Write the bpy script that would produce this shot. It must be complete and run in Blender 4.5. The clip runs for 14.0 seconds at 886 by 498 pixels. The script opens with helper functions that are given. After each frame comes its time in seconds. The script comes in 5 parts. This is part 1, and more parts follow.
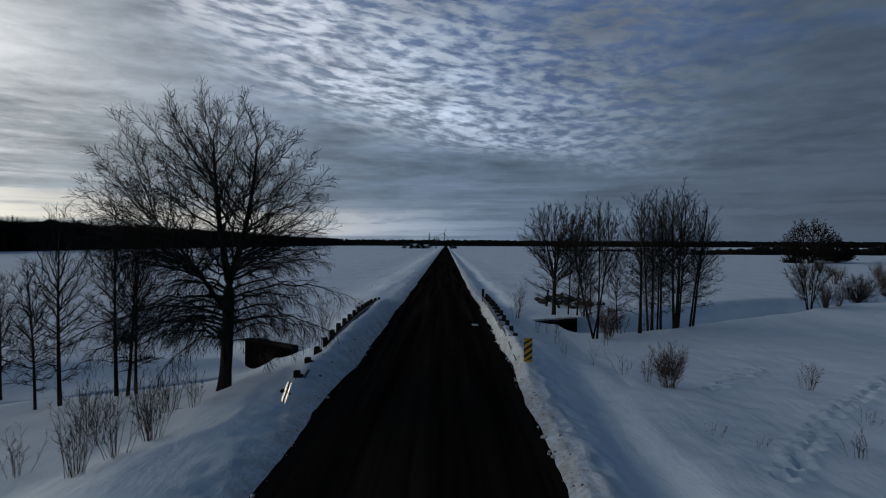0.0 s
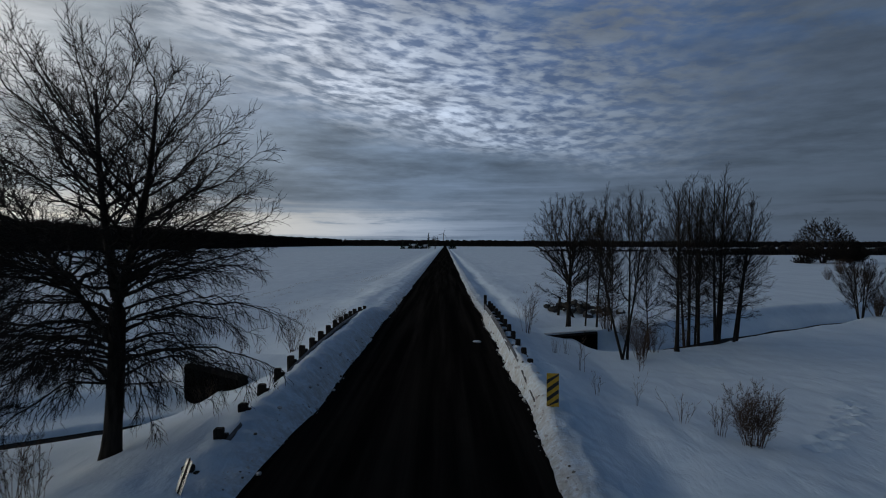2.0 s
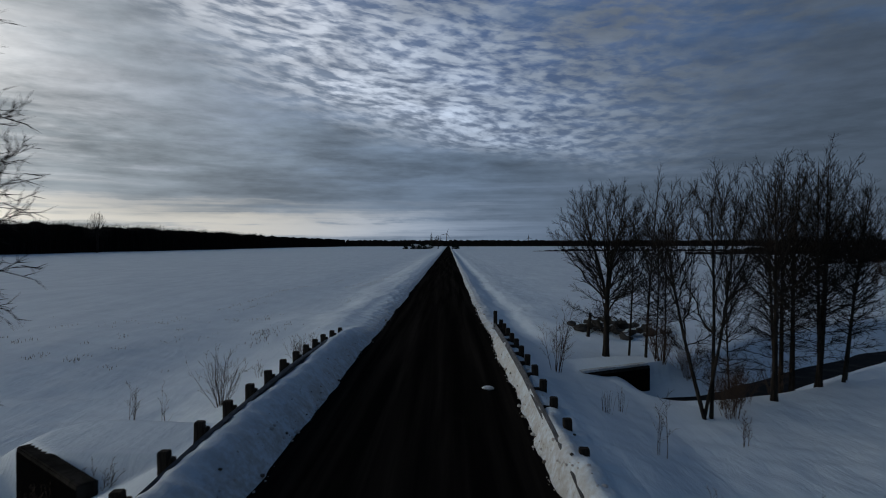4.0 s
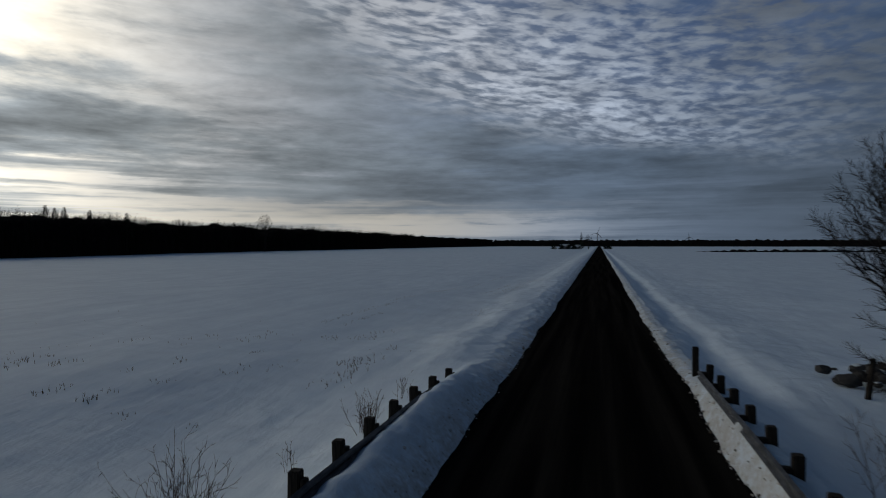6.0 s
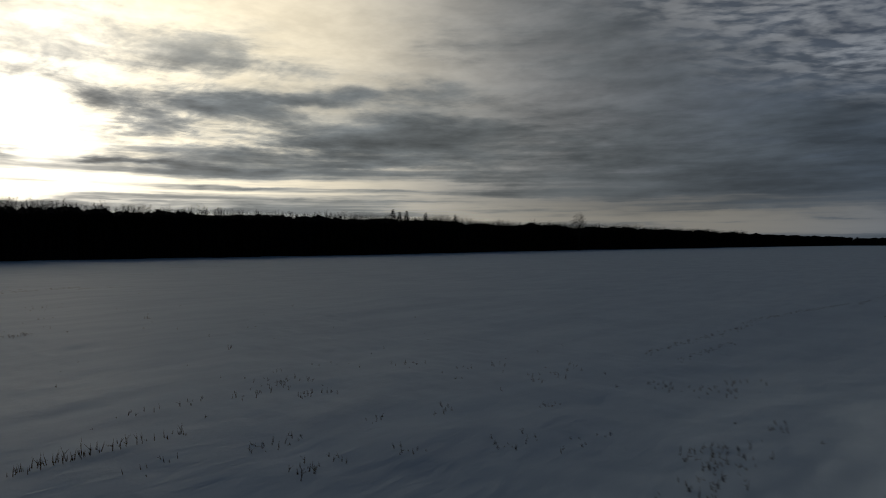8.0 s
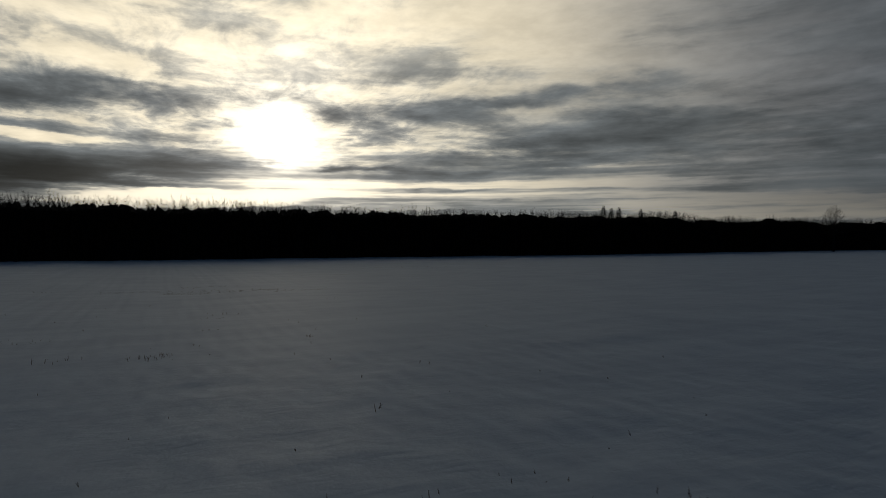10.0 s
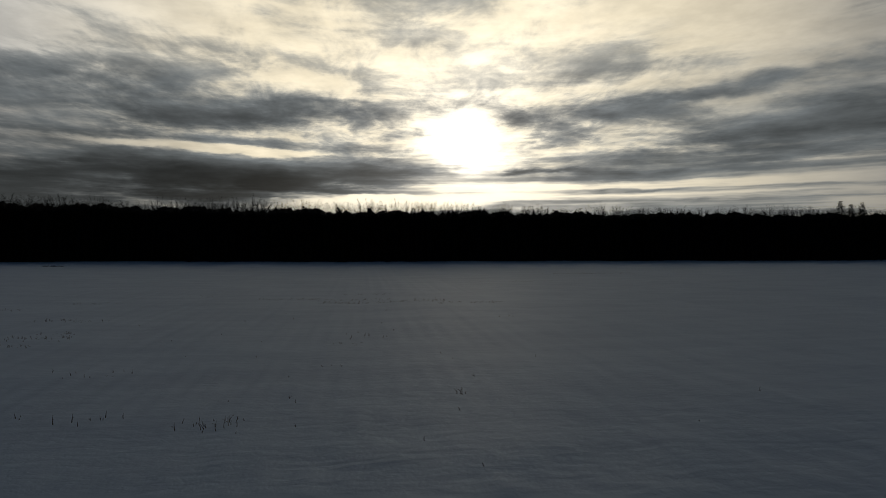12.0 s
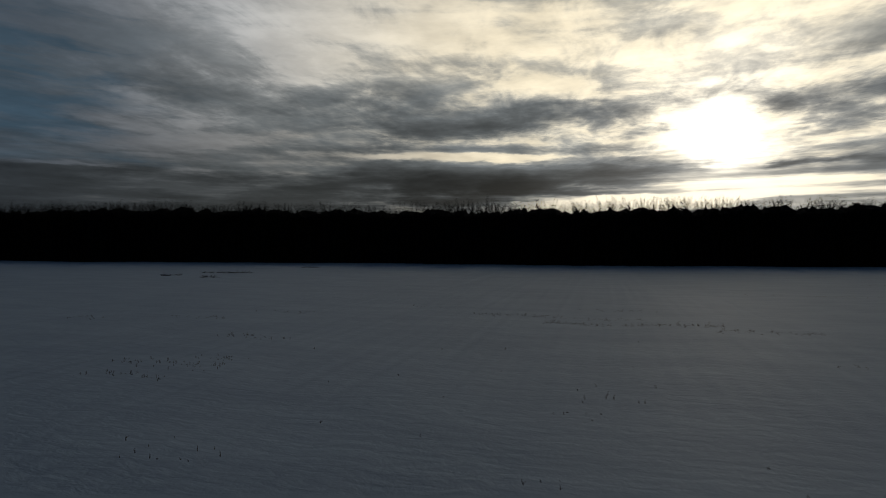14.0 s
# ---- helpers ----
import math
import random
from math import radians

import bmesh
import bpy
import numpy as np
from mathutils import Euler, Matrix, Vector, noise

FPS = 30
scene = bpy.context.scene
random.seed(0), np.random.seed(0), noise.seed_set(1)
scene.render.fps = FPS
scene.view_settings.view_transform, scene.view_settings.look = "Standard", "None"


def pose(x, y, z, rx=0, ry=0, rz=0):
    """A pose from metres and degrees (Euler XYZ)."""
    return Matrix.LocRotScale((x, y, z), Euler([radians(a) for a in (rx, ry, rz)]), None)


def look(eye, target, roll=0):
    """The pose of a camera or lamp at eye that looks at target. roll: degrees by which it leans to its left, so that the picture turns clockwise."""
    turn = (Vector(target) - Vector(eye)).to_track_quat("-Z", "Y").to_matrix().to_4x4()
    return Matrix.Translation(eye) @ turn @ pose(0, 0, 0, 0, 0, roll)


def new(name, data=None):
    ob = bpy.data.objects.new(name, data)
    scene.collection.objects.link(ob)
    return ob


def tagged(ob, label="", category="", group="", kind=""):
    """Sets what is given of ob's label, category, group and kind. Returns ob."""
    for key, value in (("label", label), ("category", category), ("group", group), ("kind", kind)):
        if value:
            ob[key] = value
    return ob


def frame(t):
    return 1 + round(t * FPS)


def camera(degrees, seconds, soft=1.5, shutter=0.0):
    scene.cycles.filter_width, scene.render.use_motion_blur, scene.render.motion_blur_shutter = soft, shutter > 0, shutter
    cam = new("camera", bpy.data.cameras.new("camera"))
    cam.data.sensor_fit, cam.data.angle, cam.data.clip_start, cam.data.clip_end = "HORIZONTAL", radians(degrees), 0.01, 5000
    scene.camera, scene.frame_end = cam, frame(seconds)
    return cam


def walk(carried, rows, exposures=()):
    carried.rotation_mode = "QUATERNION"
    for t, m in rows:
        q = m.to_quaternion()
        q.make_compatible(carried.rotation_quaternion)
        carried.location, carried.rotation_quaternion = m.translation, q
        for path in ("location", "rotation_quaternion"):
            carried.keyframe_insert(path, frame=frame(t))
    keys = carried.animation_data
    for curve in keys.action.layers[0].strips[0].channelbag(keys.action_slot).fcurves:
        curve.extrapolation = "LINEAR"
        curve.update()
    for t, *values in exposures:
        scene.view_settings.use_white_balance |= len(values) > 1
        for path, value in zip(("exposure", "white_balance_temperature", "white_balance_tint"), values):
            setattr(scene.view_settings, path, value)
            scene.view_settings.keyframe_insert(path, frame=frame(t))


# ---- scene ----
cam = camera(73.9, 14.0, soft=1.0, shutter=0.3)
# seconds, x, y, z, pitch, lean, turn to the left
PATH = [
    (0.0, 0.000, -0.000, 4.741, -0.467, -0.284, 0.293),
    (0.5, 0.031, 1.531, 4.734, -0.442, -0.276, 0.306),
    (1.0, 0.058, 3.060, 4.723, -0.429, -0.263, 0.279),
    (1.5, 0.105, 4.595, 4.717, -0.433, -0.236, 0.225),
    (2.0, 0.183, 6.079, 4.708, -0.440, -0.198, 0.229),
    (2.5, 0.255, 7.828, 4.727, -0.445, -0.135, 0.230),
    (3.0, 0.315, 9.878, 4.771, -0.448, -0.059, 0.245),
    (3.5, 0.365, 12.161, 4.823, -0.446, 0.009, 0.300),
    (4.0, 0.408, 14.609, 4.866, -0.439, 0.050, 0.560),
    (4.5, 0.447, 17.155, 4.885, -0.426, 0.045, 1.399),
    (5.0, 0.428, 19.758, 4.868, -0.409, 0.001, 4.283),
    (5.5, 0.168, 22.460, 4.825, -0.409, 0.003, 9.875),
    (6.0, -0.268, 25.167, 4.764, -0.433, 0.015, 14.869),
    (6.5, -0.969, 27.656, 4.754, -0.457, 0.014, 20.460),
    (7.0, -1.832, 29.874, 4.799, -0.469, 0.012, 27.787),
    (7.5, -3.082, 31.864, 4.832, -0.512, 0.001, 37.163),
    (8.0, -4.910, 33.618, 4.841, -0.562, -0.008, 44.752),
    (8.5, -7.072, 35.323, 4.851, -0.605, -0.004, 50.715),
    (9.0, -9.400, 37.040, 4.871, -0.637, 0.011, 55.854),
    (9.5, -11.866, 38.696, 4.893, -0.649, 0.024, 60.406),
    (10.0, -14.448, 40.213, 4.911, -0.636, 0.024, 64.593),
    (10.5, -17.121, 41.513, 4.917, -0.592, -0.001, 68.639),
    (11.0, -19.892, 42.535, 4.911, -0.522, -0.050, 72.812),
    (11.5, -22.832, 43.298, 4.911, -0.463, -0.081, 77.421),
    (12.0, -25.842, 43.838, 4.908, -0.407, -0.092, 82.225),
    (12.5, -28.856, 44.154, 4.898, -0.352, -0.086, 87.038),
    (13.0, -31.863, 44.252, 4.892, -0.296, -0.067, 92.162),
    (13.5, -34.875, 44.106, 4.895, -0.246, -0.029, 98.018),
    (14.0, -37.907, 43.811, 4.900, -0.199, 0.019, 105.149),
]

# seconds, stops, kelvin, tint
EXPOSURES = [(0.0, -0.04, 6320, 12), (4.5, -0.13, 6360, 12), (6.0, -0.50, 6480, 12), (7.0, -1.02, 6560, 11), (8.0, -1.62, 6640, 11), (9.2, -1.84, 6660, 11), (10.5, -1.87, 6660, 11), (14.0, -1.85, 6660, 11)]
walk(cam, [(t, pose(x, y, z, 90 + p, 0, w) @ pose(0, 0, 0, 0, 0, -r)) for t, x, y, z, p, r, w in PATH], EXPOSURES)

# ---- sky and sun ----
SUN_TURN, SUN_UP = radians(80.1), radians(9.9)
SUN_WAY = Vector((-math.sin(SUN_TURN) * math.cos(SUN_UP), math.cos(SUN_TURN) * math.cos(SUN_UP), math.sin(SUN_UP)))


class Nodes:
    """Short forms for building node trees."""

    def __init__(self, tree):
        self.tree, self.n, self.l = tree, tree.nodes, tree.links

    def put(self, socket, value):
        if isinstance(value, bpy.types.NodeSocket):
            self.l.new(value, socket)
        elif value is not None:
            socket.default_value = value

    def math(self, op, a, b=None, c=None, clamp=False):
        n = self.n.new("ShaderNodeMath")
        n.operation, n.use_clamp = op, clamp
        for s, v in zip(n.inputs, (a, b, c)):
            self.put(s, v)
        return n.outputs[0]

    def vec(self, op, a, b=None, scale=None):
        n = self.n.new("ShaderNodeVectorMath")
        n.operation = op
        self.put(n.inputs[0], a)
        if b is not None:
            self.put(n.inputs[1], b)
        if scale is not None:
            self.put(n.inputs["Scale"], scale)
        return n.outputs["Value"] if op in ("DOT_PRODUCT", "LENGTH") else n.outputs[0]

    def noise(self, at, scale, detail=4.0, rough=0.55, distort=0.0):
        n = self.n.new("ShaderNodeTexNoise")
        self.put(n.inputs["Vector"], at)
        for k, v in (("Scale", scale), ("Detail", detail), ("Roughness", rough), ("Distortion", distort)):
            n.inputs[k].default_value = v
        return n.outputs["Fac"]

    def ramp(self, x, lo, hi, a=0.0, b=1.0, smooth=True):
        n = self.n.new("ShaderNodeMapRange")
        n.interpolation_type = "SMOOTHSTEP" if smooth else "LINEAR"
        for k, v in ((0, x), (1, lo), (2, hi), (3, a), (4, b)):
            self.put(n.inputs[k], v)
        return n.outputs[0]

    def mix(self, f, a, b, kind="MIX"):
        n = self.n.new("ShaderNodeMix")
        n.data_type, n.blend_type = "RGBA", kind
        self.put(n.inputs["Factor"], f)
        for s, v in ((n.inputs[6], a), (n.inputs[7], b)):
            self.put(s, (*v, 1.0) if isinstance(v, tuple) else v)
        return n.outputs[2]

    def join(self, x, y, z):
        n = self.n.new("ShaderNodeCombineXYZ")
        for s, v in zip(n.inputs, (x, y, z)):
            self.put(s, v)
        return n.outputs[0]

    def split(self, v):
        n = self.n.new("ShaderNodeSeparateXYZ")
        self.put(n.inputs[0], v)
        return n.outputs


def make_sky():
    world = bpy.data.worlds.new("winter_sky")
    scene.world = world
    world.use_nodes = True
    g = Nodes(world.node_tree)
    back = g.n["Background"]
    sky = g.n.new("ShaderNodeTexSky")
    sky.sky_type, sky.sun_disc = "NISHITA", False
    sky.sun_elevation, sky.sun_rotation = SUN_UP, -SUN_TURN
    way = g.vec("NORMALIZE", g.n.new("ShaderNodeTexCoord").outputs["Generated"])
    x, y, z = g.split(way)
    up = g.math("MAXIMUM", z, 0.0)
    # the cloud sheet, seen in perspective
    lift = g.math("ADD", up, 0.05)
    flat = g.join(g.math("DIVIDE", x, lift), g.math("DIVIDE", y, lift), 0.0)
    near_sun = g.math("MAXIMUM", g.vec("DOT_PRODUCT", way, tuple(SUN_WAY)), 0.0)
    # degrees to the left of the road, and degrees above the horizon
    turn = g.math("MULTIPLY", g.math("ARCTAN2", g.math("MULTIPLY", x, -1.0), y), 180 / math.pi)
    high = g.math("MULTIPLY", g.math("ARCSINE", z), 180 / math.pi)
    soft_at = g.join(g.math("MULTIPLY", turn, 0.07), g.math("MULTIPLY", high, 0.3), 0.0)
    stir = g.n.new("ShaderNodeTexNoise")
    g.put(stir.inputs["Vector"], soft_at)
    stir.inputs["Scale"].default_value, stir.inputs["Detail"].default_value, stir.inputs["Roughness"].default_value = 1.0, 5.0, 0.6
    sx, sy, sz = g.split(stir.outputs["Color"])
    wt = g.math("ADD", turn, g.math("MULTIPLY", g.math("SUBTRACT", sx, 0.5), 12.0))
    wh = g.math("ADD", high, g.math("MULTIPLY", g.math("SUBTRACT", sy, 0.5), 3.6))

    def cloud(t0, h0, wide, thick, slope=0.0):
        dt = g.math("SUBTRACT", wt, t0)
        dh = g.math("SUBTRACT", g.math("SUBTRACT", wh, h0), g.math("MULTIPLY", dt, slope))
        q = g.math("ADD", g.math("POWER", g.math("ABSOLUTE", g.math("DIVIDE", dt, wide)), 3.0), g.math("POWER", g.math("ABSOLUTE", g.math("DIVIDE", dh, thick)), 2.0))
        return g.math("EXPONENT", g.math("MULTIPLY", q, -1.0))

    # thin cloud lit from behind: brightest round the sun, dull blue-grey away from it
    def power(e, k):
        return g.math("MULTIPLY", g.math("POWER", near_sun, e), k)

    bright = g.math("ADD", g.math("ADD", power(2.5, 0.25), power(8.0, 4.0)), g.ramp(turn, -40.0, 25.0, 0.105, 0.33))
    bright = g.math("ADD", bright, g.math("MULTIPLY", g.math("MULTIPLY", g.ramp(turn, 92.0, 114.0, 0.0, 1.0), g.ramp(wt, 141.0, 122.0)), g.ramp(wh, 9.0, 14.0)))
    bright = g.math("ADD", bright, g.math("MULTIPLY", g.math("MULTIPLY", g.ramp(wh, 4.2, 1.6), g.ramp(turn, -12.0, 12.0)), g.ramp(turn, 60.0, 30.0, 0.0, 0.24)))
    tint = g.mix(g.ramp(near_sun, 0.3, 0.80), (0.66, 0.91, 1.28), (0.99, 1.0, 0.98))
    tint = g.mix(g.ramp(near_sun, 0.70, 0.96), tint, (1.12, 1.0, 0.74))
    tint = g.mix(g.math("MULTIPLY", g.ramp(wh, 6.0, 2.5), g.ramp(turn, -12.0, 22.0, 0.0, 0.85)), tint, (1.06, 1.0, 0.84))
    dull = g.math("ADD", power(2.0, 0.13), g.ramp(turn, -40.0, 20.0, 0.085, 0.175))
    dull = g.math("MULTIPLY", dull, g.ramp(stir.outputs["Fac"], 0.3, 0.7, 0.65, 1.4))
    grey = g.mix(g.ramp(near_sun, 0.1, 0.8), (0.66, 0.93, 1.30), (0.89, 1.0, 1.05))
    grey = g.mix(g.ramp(near_sun, 0.955, 0.998), grey, (0.92, 1.0, 1.04))
    # the low bank in the south-west is the thickest
    under = g.math("MULTIPLY", g.ramp(wt, 84.0, 100.0), g.ramp(wh, 8.2, 6.2))
    dull = g.math("MULTIPLY", dull, g.ramp(under, 0.0, 1.0, 1.0, 0.45))
    # where the cloud is thick
    rolls = g.noise(flat, 1.25, 7.0, 0.62, 0.25)
    streaks = g.noise(g.join(g.math("MULTIPLY", wt, 0.035), g.math("MULTIPLY", wh, 0.30), 2.0), 1.0, 5.0, 0.58, 0.2)
    layers = g.noise(g.join(g.math("MULTIPLY", wt, 0.028), g.math("MULTIPLY", g.math("ADD", high, g.math("MULTIPLY", sy, 0.8)), 1.25), 7.0), 1.0, 4.0, 0.55, 0.15)
    wisps = g.noise(g.vec("MULTIPLY", flat, (1.0, 1.7, 1.0)), 2.4, 8.0, 0.66, 0.5)
    low = g.ramp(high, 11.0, 5.0)
    mottle = g.math("ADD", g.math("MULTIPLY", rolls, g.math("SUBTRACT", 1.0, g.math("MULTIPLY", low, 0.85))), g.math("MULTIPLY", streaks, g.math("MULTIPLY", low, 0.95)))
    patchy = g.ramp(turn, 50.0, 74.0)
    ragged = g.ramp(g.math("ADD", g.math("MULTIPLY", streaks, 0.6), g.math("MULTIPLY", rolls, 0.4)), 0.34, 0.66, 0.15, 1.7)
    body = g.math("ADD", g.math("MULTIPLY", g.ramp(mottle, 0.40, 0.66), g.ramp(patchy, 0.0, 1.0, 0.42, 0.62)), 0.02)
    thin = g.math("MULTIPLY", g.math("SUBTRACT", layers, 0.5), g.ramp(high, 12.0, 4.0, 0.35, 2.6))
    thin = g.math("ADD", thin, g.math("MULTIPLY", g.math("SUBTRACT", wisps, 0.5), g.math("MULTIPLY", patchy, g.ramp(high, 6.0, 11.0, 0.3, 1.5))))
    body = g.math("ADD", body, thin)
    for t0, h0, wide, deep, slope, much in CLOUDS:
        body = g.math("ADD", body, g.math("MULTIPLY", g.math("MULTIPLY", cloud(t0, h0, wide, deep, slope), much if much < 0 else 0.85 * much), ragged))
    body = g.math("MULTIPLY", g.math("ADD", body, g.math("SQRT", g.math("ADD", g.math("MULTIPLY", body, body), 0.03))), 0.5)
    body = g.math("MULTIPLY", g.math("DIVIDE", body, g.math("ADD", body, 0.55)), 1.3)
    body = g.math("MULTIPLY", body, g.ramp(g.math("MULTIPLY", patchy, g.ramp(high, 12.0, 18.0)), 0.0, 1.0, 1.0, 0.62))
    # light falls off with the depth of cloud that it passes
    passed = g.math("MULTIPLY", g.math("POWER", bright, g.math("SUBTRACT", 1.0, body)), g.math("POWER", dull, body))
    cover = g.vec("SCALE", g.mix(g.math("MULTIPLY", body, 1.35, None, True), tint, grey), scale=passed)
    # rippled cells high ahead of the road
    far = g.math("ADD", g.math("MAXIMUM", high, 0.0), 5.0)
    fan = g.join(g.math("MULTIPLY", g.math("DIVIDE", turn, far), 10.0), g.math("MULTIPLY", g.math("LOGARITHM", far, math.e), 21.0), 0.0)
    drift = g.vec("ADD", fan, g.vec("SCALE", stir.outputs["Color"], scale=1.6))
    turned = g.n.new("ShaderNodeVectorRotate")
    turned.rotation_type = "Z_AXIS"
    g.put(turned.inputs["Vector"], drift)
    turned.inputs["Angle"].default_value = radians(-20)
    cells = g.noise(g.vec("MULTIPLY", turned.outputs[0], (0.60, 1.12, 1.0)), 1.65, 3.0, 0.5, 0.1)
    left = g.math("SUBTRACT", turn, g.math("ADD", g.math("MULTIPLY", high, 1.55), g.math("MULTIPLY", sz, 9.0)))
    right = g.math("ADD", turn, g.math("MULTIPLY", high, 1.1))
    patch = g.math("MULTIPLY", g.ramp(left, -3.0, -21.0), g.ramp(right, -22.0, 16.0))
    patch = g.math("MULTIPLY", patch, g.ramp(g.math("SUBTRACT", wh, g.math("MULTIPLY", turn, 0.15)), 8.0, 12.0))
    lit = g.ramp(left, -54.0, -12.0, 0.22, 0.92)
    lit = g.math("MULTIPLY", lit, g.ramp(rolls, 0.35, 0.65, 0.78, 0.98))
    deep = g.mix(g.ramp(left, -42.0, -14.0), (0.075, 0.125, 0.245), (0.19, 0.235, 0.31))
    puff = g.vec("SCALE", g.mix(g.ramp(turn, -10.0, 24.0), (0.82, 0.98, 1.2), (0.95, 1.0, 1.06)), scale=lit)
    ripples = g.mix(g.ramp(cells, 0.33, 0.66), deep, puff)
    cover = g.mix(g.math("MULTIPLY", patch, 0.85), cover, ripples)
    # clear gaps: low in the south-west, and high to the right of the road
    gap = g.ramp(g.math("ADD", wt, g.math("MULTIPLY", rolls, 26.0)), 141.0, 151.0)
    gap = g.math("MULTIPLY", g.math("MULTIPLY", gap, g.ramp(wh, 6.6, 7.8)), g.ramp(streaks, 0.40, 0.58, 1.0, 0.25))
    gap = g.math("MAXIMUM", gap, g.math("MULTIPLY", g.math("MULTIPLY", g.ramp(turn, 6.0, -14.0), g.ramp(high, 14.0, 20.0)), g.ramp(rolls, 0.50, 0.60, 0.0, 0.7)))
    cover = g.mix(g.math("MULTIPLY", gap, 0.9), cover, g.mix(g.ramp(turn, 60.0, 110.0), (0.05, 0.10, 0.20), (0.13, 0.25, 0.37)))
    tex = g.ramp(g.noise(flat, 2.6, 5.0, 0.6), 0.3, 0.7, 0.86, 1.14)
    tex = g.math("ADD", g.math("MULTIPLY", g.math("SUBTRACT", tex, 1.0), g.ramp(high, 3.5, 9.0)), 1.0)
    cover = g.vec("SCALE", cover, scale=tex)
    # the sun itself, burning through
    blaze = g.math("ADD", g.math("ADD", cloud(80, 9.7, 5.0, 2.9), g.math("MULTIPLY", cloud(79.3, 15.4, 8.0, 2.4), 0.3)), g.math("MULTIPLY", cloud(77, 5.6, 15.0, 1.1), 0.15))
    core = g.math("MULTIPLY", g.math("ADD", g.math("POWER", near_sun, 1600.0), g.math("MULTIPLY", blaze, 0.26)), g.ramp(body, 0.25, 0.9, 1.0, 0.05))
    cover = g.mix(1.0, cover, g.vec("SCALE", (1.0, 0.93, 0.78), scale=g.math("MULTIPLY", core, 9.0)), "ADD")
    # overhead, out of view, an even dark blue is set to dim the snow
    cover = g.mix(g.ramp(high, 24.0, 48.0), cover, DOME)
    total = g.mix(1.0, cover, g.vec("SCALE", sky.outputs[0], scale=0.002), "ADD")
    g.put(back.inputs["Color"], total)
    back.inputs["Strength"].default_value = 1.0


DOME = (0.024, 0.054, 0.105)
# cloud banks and breaks: turn, height, half width, half depth (degrees), slope, thickness added
CLOUDS = [
    (121, 5.5, 30, 1.5, -0.015, 3.4), (87.3, 7.6, 4.5, 0.5, 0.0, 1.3), (104, 11.7, 14, 1.0, -0.06, 0.7), (110, 14.5, 10, 2.4, -0.1, 0.45), (116, 9.6, 10, 0.8, 0.0, 0.5), (131, 17.5, 8, 1.4, 0.1, 0.3),
    (60, 13.2, 15, 0.8, -0.09, 0.65), (53, 9.4, 11, 0.8, -0.04, 0.8), (56, 7.2, 11, 0.35, 0.0, 0.45), (72.8, 7.3, 4.5, 0.25, 0.0, 1.1), (63, 5.3, 7, 0.22, 0.0, 0.6),
    (14, 9.0, 17, 2.8, -0.02, 0.7), (14, 7.2, 28, 0.9, 0.0, 0.4), (22, 5.4, 24, 0.8, 0.0, 0.35), (-6, 4.4, 30, 0.8, 0.0, 0.3), (44, 11.0, 10, 1.4, -0.05, 0.4), (46, 9.8, 8, 4.0, 0.0, 0.5), (34, 13.5, 14, 3.0, 0.0, -0.15),
    (80, 9.8, 7, 3.0, 0.0, -0.7), (79.3, 16.5, 9, 3.0, 0.0, -0.25), (76, 5.0, 17, 0.9, 0.0, -0.6), (113, 19.5, 19, 3.5, 0.0, -0.5), (98, 15.0, 9, 1.6, 0.0, -0.3), (60, 20.0, 13, 3.4, 0.0, -0.45),
    (88, 4.2, 11, 0.6, 0.0, -2.0), (103.5, 8.6, 8, 0.35, 0.0, -1.1), (130, 9.6, 7, 0.6, 0.0, -1.2), (137, 6.6, 5, 0.3, 0.0, -1.4), (38, 3.0, 15, 0.5, 0.0, -0.5), (13, 1.9, 13, 0.6, 0.0, -1.5), (-32, 3.0, 7, 0.2, 0.0, -0.8), (50, 19.5, 10, 5.0, 0.0, -0.4), (24, 3.8, 15, 0.5, 0.0, -0.6),
]
make_sky()
sun = new("sun", bpy.data.lights.new("sun", "SUN"))
sun.data.energy, sun.data.angle, sun.data.color = 0.15, radians(14), (1.0, 0.93, 0.82)
sun.matrix_world = look((0, 0, 60), Vector((0, 0, 60)) - SUN_WAY)

# ---- materials ----
def material(name, build):
    m = bpy.data.materials.new(name)
    m.use_nodes = True
    g = Nodes(m.node_tree)
    shader = g.n["Principled BSDF"]
    build(g, shader, g.n.new("ShaderNodeTexCoord").outputs["Object"])
    return m


def bump(g, shader, height, strength, distance):
    n = g.n.new("ShaderNodeBump")
    n.inputs["Strength"].default_value, n.inputs["Distance"].default_value = strength, distance
    g.put(n.inputs["Height"], height)
    g.put(shader.inputs["Normal"], n.outputs[0])


